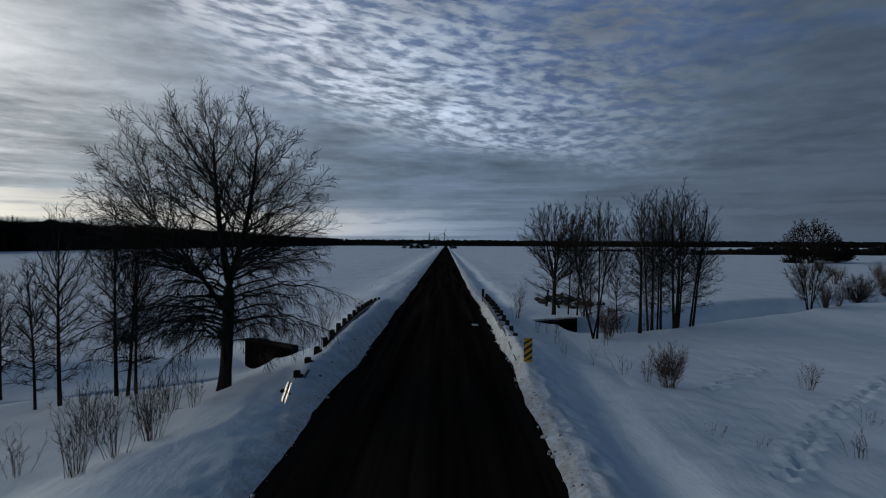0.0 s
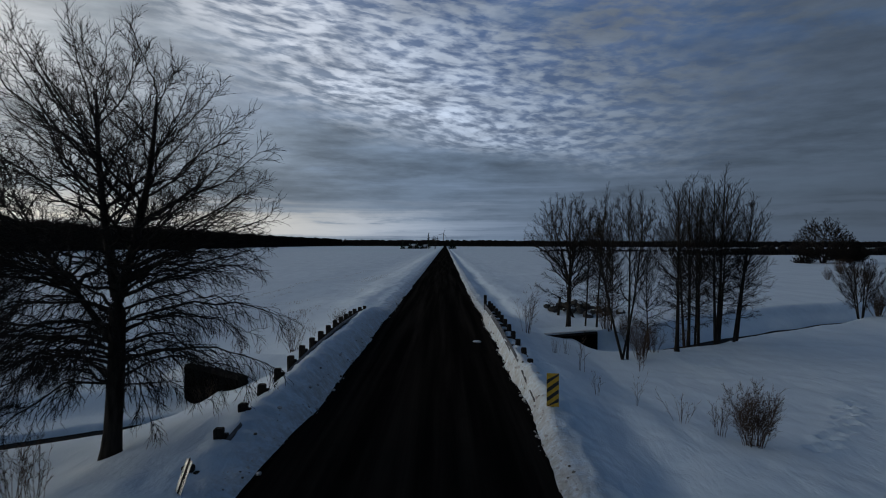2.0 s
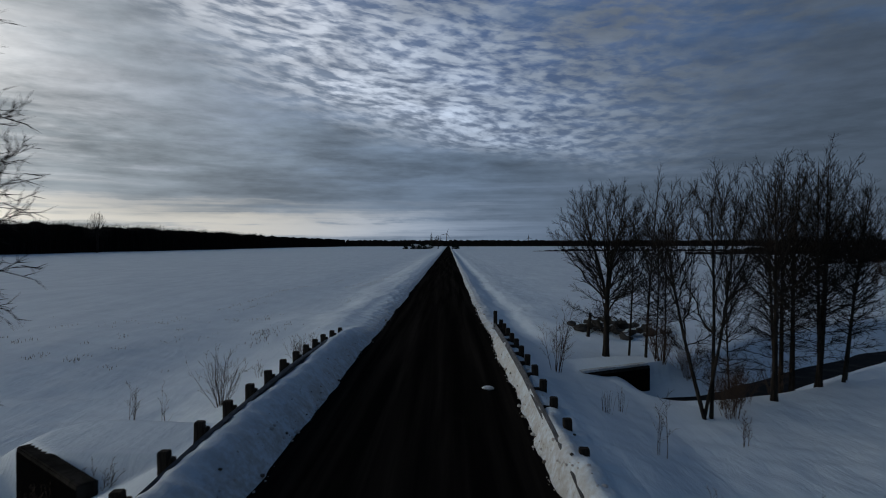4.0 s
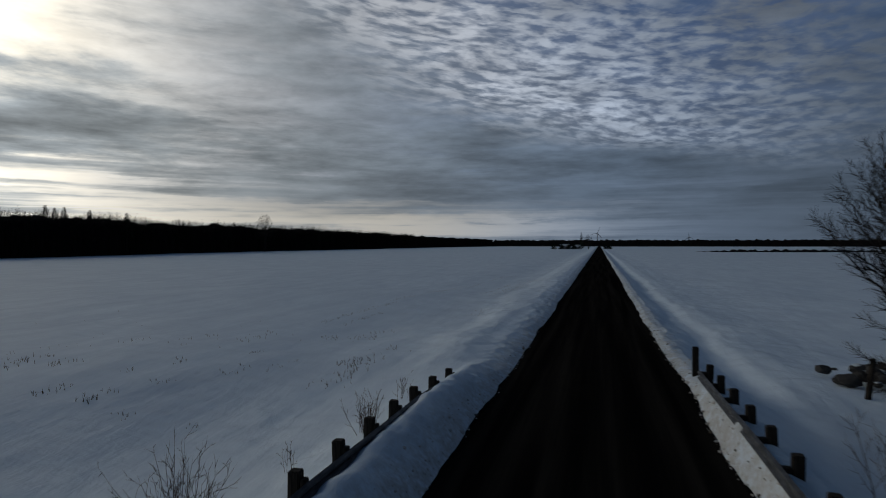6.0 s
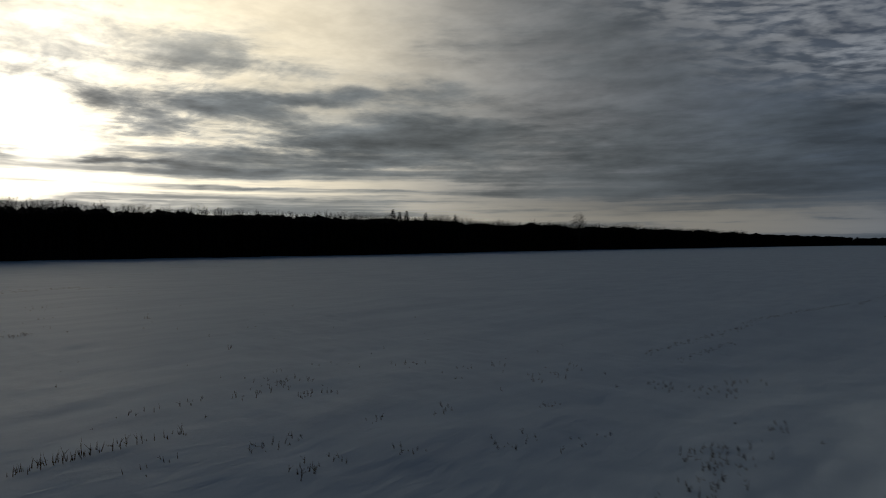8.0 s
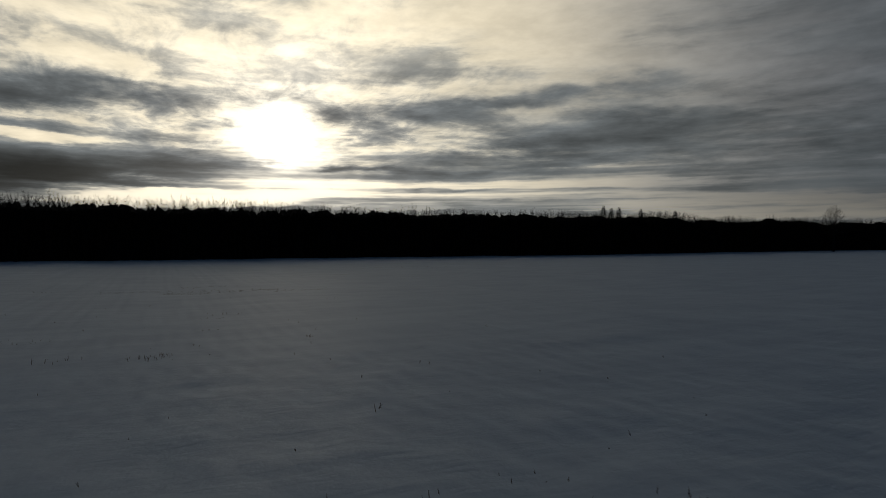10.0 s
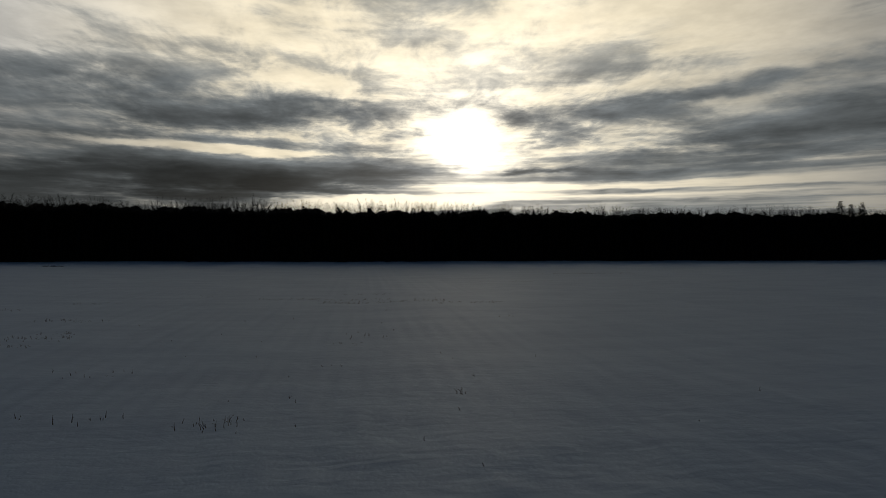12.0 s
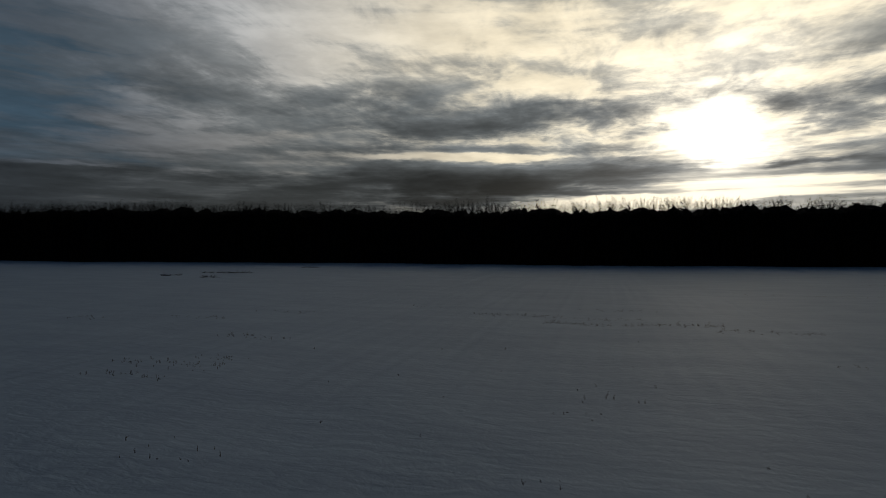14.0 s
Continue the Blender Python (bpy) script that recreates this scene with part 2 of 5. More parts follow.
def snow_build(g, s, at):
    x, y, z = g.split(at)
    big, mid = g.noise(at, 0.11, 4.0), g.noise(at, 1.4, 4.0)
    fine = g.noise(at, 14.0, 3.0)
    drift = g.noise(g.vec("MULTIPLY", at, (2.6, 0.8, 1.0)), 0.8, 5.0, 0.62, 0.4)
    crust = g.noise(g.vec("MULTIPLY", at, (0.5, 0.12, 1.0)), 1.0, 6.0, 0.65, 0.5)
    white = g.mix(g.math("ADD", g.math("MULTIPLY", big, 0.5), g.ramp(crust, 0.3, 0.7, 0.0, 0.5)), (0.475, 0.56, 0.66), (0.665, 0.755, 0.835))
    # grit thrown up by the plough, along both edges of the road
    beside = g.math("ABSOLUTE", g.math("ADD", x, 0.58))
    crumb = g.noise(at, 7.0, 4.0, 0.65)
    reach = g.ramp(beside, 4.3, 2.9)
    dirt = g.math("MULTIPLY", reach, g.ramp(g.math("ADD", g.math("MULTIPLY", mid, 0.5), g.math("MULTIPLY", crumb, 0.6)), 0.38, 0.66))
    tan = g.mix(g.ramp(x, -1.0, 1.0), (0.30, 0.28, 0.26), (0.28, 0.235, 0.185))
    white = g.mix(g.math("MULTIPLY", dirt, 0.7), white, tan)
    clod = g.math("MULTIPLY", g.ramp(beside, 3.9, 2.9), g.ramp(crumb, 0.64, 0.74))
    white = g.mix(g.math("MULTIPLY", clod, 0.85), white, (0.05, 0.043, 0.036))
    g.put(s.inputs["Base Color"], white)
    s.inputs["Roughness"].default_value = 0.62
    s.inputs["Specular IOR Level"].default_value = 0.2
    h = g.math("ADD", g.math("MULTIPLY", drift, 1.0), g.math("MULTIPLY", fine, 0.12))
    h = g.math("ADD", h, g.math("MULTIPLY", mid, 0.5))
    h = g.math("ADD", h, g.math("MULTIPLY", g.math("MULTIPLY", crumb, reach), 0.8))
    bump(g, s, h, 0.52, 0.10)


def asphalt_build(g, s, at):
    x, y, z = g.split(at)
    streak = g.noise(g.vec("MULTIPLY", at, (1.5, 0.035, 1.0)), 1.0, 5.0, 0.6, 0.3)
    grain = g.noise(at, 60.0, 2.0)
    blot = g.noise(at, 0.7, 4.0)
    c = g.mix(g.ramp(streak, 0.38, 0.72), (0.004, 0.004, 0.004), (0.019, 0.0165, 0.0145))
    c = g.mix(g.math("MULTIPLY", g.ramp(blot, 0.5, 0.75), 0.4), c, (0.008, 0.0075, 0.007))
    g.put(s.inputs["Base Color"], c)
    g.put(s.inputs["Roughness"], g.ramp(streak, 0.3, 0.7, 0.75, 0.95))
    s.inputs["Specular IOR Level"].default_value = 0.0
    bump(g, s, grain, 0.4, 0.006)


def bark_build(g, s, at):
    n1 = g.noise(g.vec("MULTIPLY", at, (9.0, 9.0, 1.6)), 1.0, 5.0)
    c = g.mix(g.ramp(n1, 0.3, 0.7), (0.008, 0.007, 0.006), (0.032, 0.027, 0.023))
    g.put(s.inputs["Base Color"], c)
    s.inputs["Roughness"].default_value = 0.9
    s.inputs["Specular IOR Level"].default_value = 0.1
    bump(g, s, n1, 0.6, 0.02)


def twig_build(low, high):
    def build(g, s, at):
        n1 = g.noise(at, 2.0, 3.0)
        g.put(s.inputs["Base Color"], g.mix(n1, low, high))
        s.inputs["Roughness"].default_value = 0.9
        s.inputs["Specular IOR Level"].default_value = 0.1
    return build


def timber_build(g, s, at):
    n1 = g.noise(g.vec("MULTIPLY", at, (18.0, 18.0, 1.5)), 1.0, 5.0)
    g.put(s.inputs["Base Color"], g.mix(g.ramp(n1, 0.3, 0.7), (0.012, 0.010, 0.009), (0.04, 0.034, 0.028)))
    s.inputs["Roughness"].default_value = 0.9
    s.inputs["Specular IOR Level"].default_value = 0.1
    bump(g, s, n1, 0.5, 0.01)


def steel_build(g, s, at):
    n1, n2 = g.noise(at, 4.0, 4.0), g.noise(g.vec("MULTIPLY", at, (1.0, 1.0, 8.0)), 3.0, 4.0)
    g.put(s.inputs["Base Color"], g.mix(n1, (0.035, 0.038, 0.044), (0.07, 0.074, 0.082)))
    g.put(s.inputs["Roughness"], g.ramp(n2, 0.3, 0.7, 0.45, 0.75))
    s.inputs["Metallic"].default_value = 0.85


def concrete_build(g, s, at):
    n1, n2 = g.noise(at, 1.1, 5.0), g.noise(g.vec("MULTIPLY", at, (6.0, 6.0, 0.8)), 1.0, 4.0)
    c = g.mix(g.ramp(n1, 0.3, 0.7), (0.016, 0.015, 0.014), (0.04, 0.037, 0.034))
    c = g.mix(g.math("MULTIPLY", g.ramp(n2, 0.45, 0.7), 0.7), c, (0.014, 0.013, 0.012))
    g.put(s.inputs["Base Color"], c)
    s.inputs["Roughness"].default_value = 0.95
    s.inputs["Specular IOR Level"].default_value = 0.0
    bump(g, s, n1, 0.5, 0.02)


def ice_build(g, s, at):
    n1 = g.noise(at, 0.9, 5.0)
    g.put(s.inputs["Base Color"], g.mix(g.ramp(n1, 0.4, 0.7), (0.004, 0.0045, 0.005), (0.014, 0.017, 0.02)))
    g.put(s.inputs["Roughness"], g.ramp(n1, 0.3, 0.7, 0.5, 0.8))
    s.inputs["Specular IOR Level"].default_value = 0.02
    bump(g, s, g.noise(at, 3.0, 3.0), 0.2, 0.02)


def paint_build(colour, rough=0.5):
    def build(g, s, at):
        n1 = g.noise(at, 9.0, 4.0)
        g.put(s.inputs["Base Color"], g.mix(g.ramp(n1, 0.45, 0.75), colour, tuple(c * 0.6 for c in colour)))
        s.inputs["Roughness"].default_value = rough
        s.inputs["Specular IOR Level"].default_value = 0.5 if rough < 0.8 else 0.0
    return build


def aluminium_build(g, s, at):
    n1 = g.noise(g.vec("MULTIPLY", at, (30.0, 30.0, 1.5)), 1.0, 4.0)
    g.put(s.inputs["Base Color"], g.mix(n1, (0.34, 0.35, 0.36), (0.55, 0.56, 0.57)))
    g.put(s.inputs["Roughness"], g.ramp(n1, 0.3, 0.7, 0.22, 0.42))
    s.inputs["Metallic"].default_value = 1.0


def grit_build(g, s, at):
    pick = g.n.new("ShaderNodeNewGeometry").outputs["Random Per Island"]
    c = g.mix(g.ramp(pick, 0.12, 0.3), (0.045, 0.038, 0.032), (0.55, 0.54, 0.54))
    g.put(s.inputs["Base Color"], g.mix(g.math("MULTIPLY", g.noise(at, 22.0, 3.0), 0.6), c, (0.16, 0.13, 0.10)))
    s.inputs["Roughness"].default_value = 0.95


def stone_build(g, s, at):
    n1 = g.noise(at, 2.5, 5.0)
    g.put(s.inputs["Base Color"], g.mix(n1, (0.012, 0.012, 0.012), (0.04, 0.039, 0.038)))
    s.inputs["Roughness"].default_value = 0.95
    bump(g, s, n1, 0.6, 0.04)


SNOW = material("packed_snow", snow_build)
ASPHALT = material("worn_asphalt", asphalt_build)
BARK = material("dark_bark", bark_build)
TWIG = material("grey_brown_twigs", twig_build((0.008, 0.0065, 0.006), (0.02, 0.0165, 0.014)))
WILLOW = material("reddish_shrub_stems", twig_build((0.035, 0.024, 0.018), (0.085, 0.060, 0.045)))
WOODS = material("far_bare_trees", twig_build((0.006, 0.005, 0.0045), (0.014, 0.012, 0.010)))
NEEDLES = material("dark_needles", twig_build((0.008, 0.012, 0.008), (0.02, 0.028, 0.018)))
STRAW = material("dry_stalks", twig_build((0.05, 0.035, 0.022), (0.15, 0.11, 0.07)))
TIMBER = material("weathered_timber", timber_build)
STEEL = material("galvanised_steel", steel_build)
CONCRETE = material("stained_concrete", concrete_build)
ICE = material("dark_creek_ice", ice_build)
YELLOW = material("yellow_sheeting", paint_build((0.62, 0.36, 0.02)))
ALUMINIUM = material("bare_aluminium", aluminium_build)
BLACK = material("black_paint", paint_build((0.015, 0.015, 0.015)))
GRIT = material("gritty_snow", grit_build)
STONE = material("field_stone", stone_build)
# near-black, with the deep shade at the culvert put into the colour
CULVERT_SHADE = material("painted_culvert_shade", paint_build((0.004, 0.004, 0.004), 0.95))
OFFWHITE = material("grey_cladding", paint_build((0.16, 0.16, 0.17), 0.85))

# ---- mesh helpers ----
def mesh_object(name, verts, faces, mat, parent=None, label="", smooth=False):
    me = bpy.data.meshes.new(name)
    me.from_pydata(verts, [], faces)
    me.materials.append(mat)
    if smooth:
        me.shade_smooth()
    ob = new(name, me)
    ob.parent = parent
    if label:
        tagged(ob, label)
    return ob


def part(name, bm, mat, parent=None, label=""):
    me = bpy.data.meshes.new(name)
    bm.to_mesh(me)
    bm.free()
    me.materials.append(mat)
    ob = new(name, me)
    ob.parent = parent
    if label:
        tagged(ob, label)
    return ob


def thing(name, m, label, category, group=""):
    ob = new(name)
    ob.matrix_world = m
    ob.empty_display_size = 0.2
    return tagged(ob, label, category, group)


def box(bm, cx, cy, cz, sx, sy, sz, bevel=0.0):
    made = bmesh.ops.create_cube(bm, size=1.0)
    bmesh.ops.scale(bm, vec=(sx, sy, sz), verts=made["verts"])
    bmesh.ops.translate(bm, vec=(cx, cy, cz), verts=made["verts"])
    if bevel:
        edges = {e for v in made["verts"] for e in v.link_edges}
        bmesh.ops.bevel(bm, geom=list(edges), offset=bevel, segments=2, affect="EDGES")
    return made["verts"]


# ---- the lie of the land ----
LATTICE = np.random.RandomState(7).rand(256, 256)


def grain(x, y, size):
    """Smooth noise between -1 and 1 with features of that size."""
    x, y = np.asarray(x, float) / size + 91.3, np.asarray(y, float) / size + 47.7
    i, j = np.floor(x).astype(int), np.floor(y).astype(int)
    u, v = x - i, y - j
    u, v = u * u * (3 - 2 * u), v * v * (3 - 2 * v)
    a, b = LATTICE[i % 256, j % 256], LATTICE[(i + 1) % 256, j % 256]
    c, d = LATTICE[i % 256, (j + 1) % 256], LATTICE[(i + 1) % 256, (j + 1) % 256]
    return 2 * ((a * (1 - u) + b * u) * (1 - v) + (c * (1 - u) + d * u) * v) - 1


def smooth(x, a, b):
    t = np.clip((x - a) / (b - a), 0, 1)
    return t * t * (3 - 2 * t)


ROAD_RIGHT = 2.45
CREEK_WEST = [(-60, -12), (-34, 8), (-22, 17.5), (-15.0, 22.0), (-11.5, 24.6), (-8.7, 26.5)]
OPEN_WEST = [(x + 0.5, y - 0.65) for x, y in CREEK_WEST]
CREEK_EAST = [(8.7, 37.5), (11.0, 38.2), (14.5, 40.5), (20.0, 44.5), (30.0, 51.0), (48.0, 60.0), (80.0, 92.0), (120.0, 150.0)]


MOUNDS = [((-9.6, 28.1), (-6.8, 25.9), 0.2, (-8.3, 28.9), (-5.6, 28.6)), ((5.6, 37.3), (8.7, 38.9), -0.12, (8.3, 39.6), (4.4, 38.4))]


def trail(points, pace, deep, seed):
    rng, out = random.Random(seed), []
    for (ax, ay), (bx, by) in zip(points, points[1:]):
        size = math.hypot(bx - ax, by - ay)
        for k in range(int(size / pace)):
            t, side = k * pace / size, 0.11 * (-1) ** k
            out.append((ax + (bx - ax) * t - side * (by - ay) / size + rng.uniform(-0.05, 0.05), ay + (by - ay) * t + side * (bx - ax) / size + rng.uniform(-0.05, 0.05), deep * rng.uniform(0.6, 1.2)))
    return out


PRINTS = trail([(7.2, 12.2), (8.6, 14.0), (10.3, 16.2), (12.8, 18.6), (16.0, 21.6), (18.5, 24.0)], 0.42, 0.21, 3) + trail([(9.3, 20.3), (10.5, 21.5), (12.2, 23.6), (13.7, 25.7)], 0.5, 0.18, 4)


def to_line(x, y, line):
    best = np.full(np.shape(x), 1e9)
    for (ax, ay), (bx, by) in zip(line, line[1:]):
        dx, dy = bx - ax, by - ay
        t = np.clip(((x - ax) * dx + (y - ay) * dy) / (dx * dx + dy * dy), 0, 1)
        best = np.minimum(best, np.hypot(x - ax - t * dx, y - ay - t * dy))
    return best


def left_edge(y):
    run = np.interp(y, [0, 18, 23, 28, 36, 41, 60], [-3.72, -3.70, -3.52, -3.44, -3.46, -3.58, -3.5])
    return run + 0.13 * grain(y, 0 * y, 5.0) + 0.06 * grain(y, 0 * y + 9, 1.3) + 0.02 * grain(y, 0 * y + 5, 0.45)


def right_edge(y):
    return ROAD_RIGHT + 0.17 * smooth(y, 16, 26) * (1 - smooth(y, 46, 56)) + 0.12 * grain(y, 0 * y + 30, 6.0) + 0.06 * grain(y, 0 * y + 19, 1.0) + 0.025 * grain(y, 0 * y + 15, 0.4)


def land(x, y):
    x, y = np.asarray(x, float), np.asarray(y, float)
    s, r = left_edge(y) - x, x - right_edge(y)
    at_creek = smooth(y, 16, 27) * (1 - smooth(y, 40, 49))
    # banks ploughed off the road, on the causeway and on the open stretches
    open_l = np.interp(s + smooth(s, 0.8, 2.0) * (0.7 * grain(x, y, 3.5) + 0.25 * grain(x, y, 1.1)), [-0.6, -0.2, 0.0, 0.35, 1.0, 2.0, 3.2, 5.0, 8.0, 14.0], [-0.2, -0.1, 0.0, 0.16, 0.32, 0.44, 0.38, 0.02, -0.14, 0.05])
    rail_l = np.interp(s, [-0.6, -0.2, 0.0, 0.25, 0.55, 0.8, 1.05, 1.25, 1.5, 2.2, 3.4, 5.5, 8.0, 11.0, 16.0, 20.0], [-0.2, -0.1, 0.0, 0.30, 0.58, 0.76, 0.84, 0.72, 0.44, 0.18, -0.14, -0.52, -0.62, -0.46, -0.06, 0.0])
    open_r = np.interp(r + smooth(r, 0.8, 2.0) * 0.35 * grain(x, y, 3.5), [-0.6, -0.2, 0.0, 0.3, 0.7, 1.2, 2.0, 2.5, 3.2, 4.2, 8.0, 14.0], [-0.2, -0.1, 0.0, 0.15, 0.17, 0.0, -0.34, -0.36, -0.08, 0.0, -0.1, 0.0])
    rail_r = np.interp(r, [-0.6, -0.2, 0.0, 0.1, 0.22, 0.36, 0.55, 0.8, 1.4, 2.4, 4.0, 14.0], [-0.2, -0.1, 0.0, 0.30, 0.56, 0.68, 0.64, 0.52, 0.30, 0.02, -0.28, -0.35])
    z = np.where(x < -0.5, open_l + (rail_l - open_l) * at_creek, open_r + (rail_r - open_r) * at_creek)
    off = np.minimum(np.maximum(np.maximum(s, r), 0), 8) / 8
    near = np.minimum(np.maximum(np.maximum(s, r), 0), 0.6) / 0.6
    z = z + near * (0.05 * grain(x, y, 1.7) + 0.03 * grain(x, y, 0.5)) + near * (1 - smooth(np.maximum(s, r), 0.7, 1.8)) * (0.05 * grain(x, y, 0.33) + 0.035 * grain(x, y, 0.17)) + off * (0.16 * grain(x, y, 17.0) + 0.08 * grain(x, y, 6.0))
    # low ground before the creek, west of the road
    low = smooth(s, 1.5, 5.0) * (1 - smooth(y, 30, 48)) * (1 - smooth(s, 30, 60))
    z = z - 0.25 * low
    low_r = smooth(r, 2.0, 6.0) * (1 - smooth(r, 60, 140))
    z = z - 0.12 * low_r
    # the creek, cut into the fields on both sides of the causeway
    for line, gate, slim in ((CREEK_WEST, smooth(-x, 7.6, 9.2), 0.0), (CREEK_EAST, smooth(x, 6.9, 8.6), 0.8)):
        d = to_line(x, y, line) + 0.35 * grain(x, y, 3.0) + slim
        bed = np.interp(d, [0.0, 1.5, 2.0, 3.3, 4.3], [-1.75, -1.65, -1.25, -0.6, -0.2] if slim else [-1.22, -1.18, -1.06, -0.6, -0.2])
        cut = (1 - smooth(d, 3.0, 4.4)) * gate
        z = z * (1 - cut) + np.minimum(bed, z) * cut
    # open water along the near side of the western ice
    d = to_line(x, y, OPEN_WEST) + 0.2 * grain(x, y, 2.0)
    z = z - (1 - smooth(d, 0.8, 1.2)) * smooth(-x, 7.6, 9.2) * 0.6
    # snow banked up behind the culvert walls
    for (ax, ay), (bx, by), top, (mx, my), (nx, ny) in MOUNDS:
        size = math.hypot(bx - ax, by - ay)
        behind = ((bx - ax) * (y - ay) - (by - ay) * (x - ax)) / size
        d = to_line(x, y, [(mx, my), (nx, ny)])
        heap = top + 0.04 - 0.5 * np.maximum(d - 1.2, 0)
        z = np.where(behind > 0.2, np.maximum(z, np.minimum(heap, top + 0.04)), z)
    # tracks across the eastern slope
    for px, py, deep in PRINTS:
        q = ((x - px) ** 2 + (y - py) ** 2) / 0.15 ** 2
        z = z - deep * np.exp(-q) + 0.35 * deep * np.exp(-((np.sqrt(q) - 2.0) ** 2) * 2.5)
    return z


def steps(*runs):
    out = []
    for a, b, d in runs:
        out += list(np.arange(a, b - d * 0.3, d))
    return out


def spread(start, stop, first, grow=1.16):
    out, p, d = [], start, first
    while abs(p) < abs(stop):
        out.append(p)
        p += math.copysign(d, stop)
        d *= grow
    return out + [stop]


def make_ground():
    xs = sorted(spread(-40, -4600, 0.8)) + steps((-39.5, -11, 0.4), (-11, -5.4, 0.17), (-5.4, -3.1, 0.1), (-3.1, 1.9, 0.7), (1.9, 4.0, 0.07), (4.0, 16.6, 0.17), (16.6, 34, 0.45)) + spread(34, 4600, 0.6)
    ys = sorted(spread(-6, -600, 0.6)) + steps((-5.5, 4, 0.3), (4, 58, 0.13), (58, 100, 0.4)) + spread(100, 4600, 0.7, 1.09)
    gx, gy = np.meshgrid(np.array(xs), np.array(ys))
    gz = land(gx, gy)
    n, m = gx.shape
    verts = np.stack([gx, gy, gz], -1).reshape(-1, 3)
    i = (np.arange(n - 1)[:, None] * m + np.arange(m - 1)[None, :]).reshape(-1)
    faces = np.stack([i, i + 1, i + m + 1, i + m], 1)
    ob = mesh_object("ground", verts.tolist(), faces.tolist(), SNOW, smooth=True)
    tagged(ob, "snow-covered fields and verges with drifted, ploughed edges", "ground", kind="structure")


make_ground()


def make_road():
    ys = np.concatenate([np.arange(-300, 0, 20.0), np.arange(0, 120, 2.0), np.geomspace(120, 1500, 40)])
    verts, faces = [], []
    for y in ys:
        for x in (-4.1, -2.3, -0.58, 1.2, 2.95):
            verts.append((x, y, 0.03 * (1 - ((x + 0.58) / 3.6) ** 2) - 0.02))
    for k in range(len(ys) - 1):
        for j in range(4):
            faces.append((5 * k + j, 5 * k + j + 1, 5 * k + j + 6, 5 * k + j + 5))
    tagged(mesh_object("road", verts, faces, ASPHALT, smooth=True), "dark worn asphalt country road between snow banks", "road", kind="structure")


make_road()


def make_creek(line, half):
    verts, faces = [], []
    pts = [Vector((*p, 0)) for p in line]
    for k, p in enumerate(pts):
        d = (pts[min(k + 1, len(pts) - 1)] - pts[max(k - 1, 0)]).normalized()
        side = Vector((-d.y, d.x, 0)) * half
        verts += [(p + side + Vector((0, 0, -1.38)))[:], (p - side + Vector((0, 0, -1.38)))[:]]
    for k in range(len(pts) - 1):
        faces.append((2 * k, 2 * k + 1, 2 * k + 3, 2 * k + 2))
    tagged(mesh_object("creek", verts, faces, ICE), "narrow dark half-frozen creek between snowy banks", "creek", kind="structure")


make_creek(OPEN_WEST, 1.3)
make_creek(CREEK_EAST, 1.2)

# ---- trees ----
class Bush:
    """Collects tapered branches as one mesh."""

    def __init__(self, seed, least=0.005):
        self.rng, self.v, self.f, self.least = random.Random(seed), [], [], least

    def tube(self, path, radii, sides):
        base = len(self.v)
        last = len(path) - 1
        for k, p in enumerate(path):
            if k == last:
                self.v.append(tuple(p))
                continue
            d = (path[k + 1] - path[max(k - 1, 0)]).normalized()
            e = d.orthogonal().normalized()
            f = d.cross(e)
            for s in range(sides):
                w = 2 * math.pi * s / sides
                self.v.append(tuple(p + radii[k] * (math.cos(w) * e + math.sin(w) * f)))
        for k in range(last):
            for s in range(sides):
                i, j = base + k * sides + s, base + k * sides + (s + 1) % sides
                if k == last - 1:
                    self.f.append((i, j, base + last * sides))
                else:
                    self.f.append((i, j, j + sides, i + sides))

    def limb(self, p, d, length, radius, bits, sides, wobble, lift):
        """One bent limb: its path, its directions and its radii."""
        path, ways, g = [p.copy()], [], self.rng.gauss
        step = length / bits
        for k in range(bits):
            d = (d + Vector((g(0, wobble), g(0, wobble), g(0, wobble) + lift))).normalized()
            p = p + d * step
            path.append(p)
            ways.append(d)
        radii = [max(radius * (1 - 0.8 * k / bits), self.least * 0.8) for k in range(bits)]
        self.tube(path, radii, sides)
        return path, ways, radii

    def aside(self, d, angle, roll):
        e = d.orthogonal().normalized()
        f = d.cross(e)
        return (d * math.cos(angle) + (e * math.cos(roll) + f * math.sin(roll)) * math.sin(angle)).normalized()

    def sprout(self, limb, spec, into, level=0, more=0.0):
        """Children along a limb. spec, level by level: count, from, angle, length, bits, sides, wobble, lift, thickness, tip length."""
        if level >= len(spec):
            return
        path, ways, radii = limb
        count, lo, angle, length, bits, sides, wobble, lift, thick, tip = spec[level]
        rng = into.rng
        roll, n = rng.uniform(0, 6.28), len(ways)
        for c in range(count):
            s = lo + (0.98 - lo) * (c + rng.uniform(0.1, 0.9)) / count
            k = min(int(s * n), n - 1)
            p = path[k].lerp(path[k + 1], s * n - k)
            roll += 2.4 + rng.uniform(-0.5, 0.5)
            d = into.aside(ways[k], math.radians(angle) * rng.uniform(0.7, 1.25), roll)
            size = length * (1 - (1 - tip) * (s - lo) / (1.001 - lo)) * rng.uniform(0.7, 1.2)
            sub = into.limb(p, d, size, max(radii[k] * thick, into.least), bits, sides, wobble, lift + more)
            into.sprout(sub, spec, into, level + 1, more)


def finish(root, stem, crown, bark, twig):
    mesh_object("trunk", stem.v, stem.f, bark, root, smooth=True)
    mesh_object("crown", crown.v, crown.f, twig, root)
    return root


def on_land(x, y, turn=0.0):
    return pose(x, y, float(land(x, y)), 0, 0, turn)


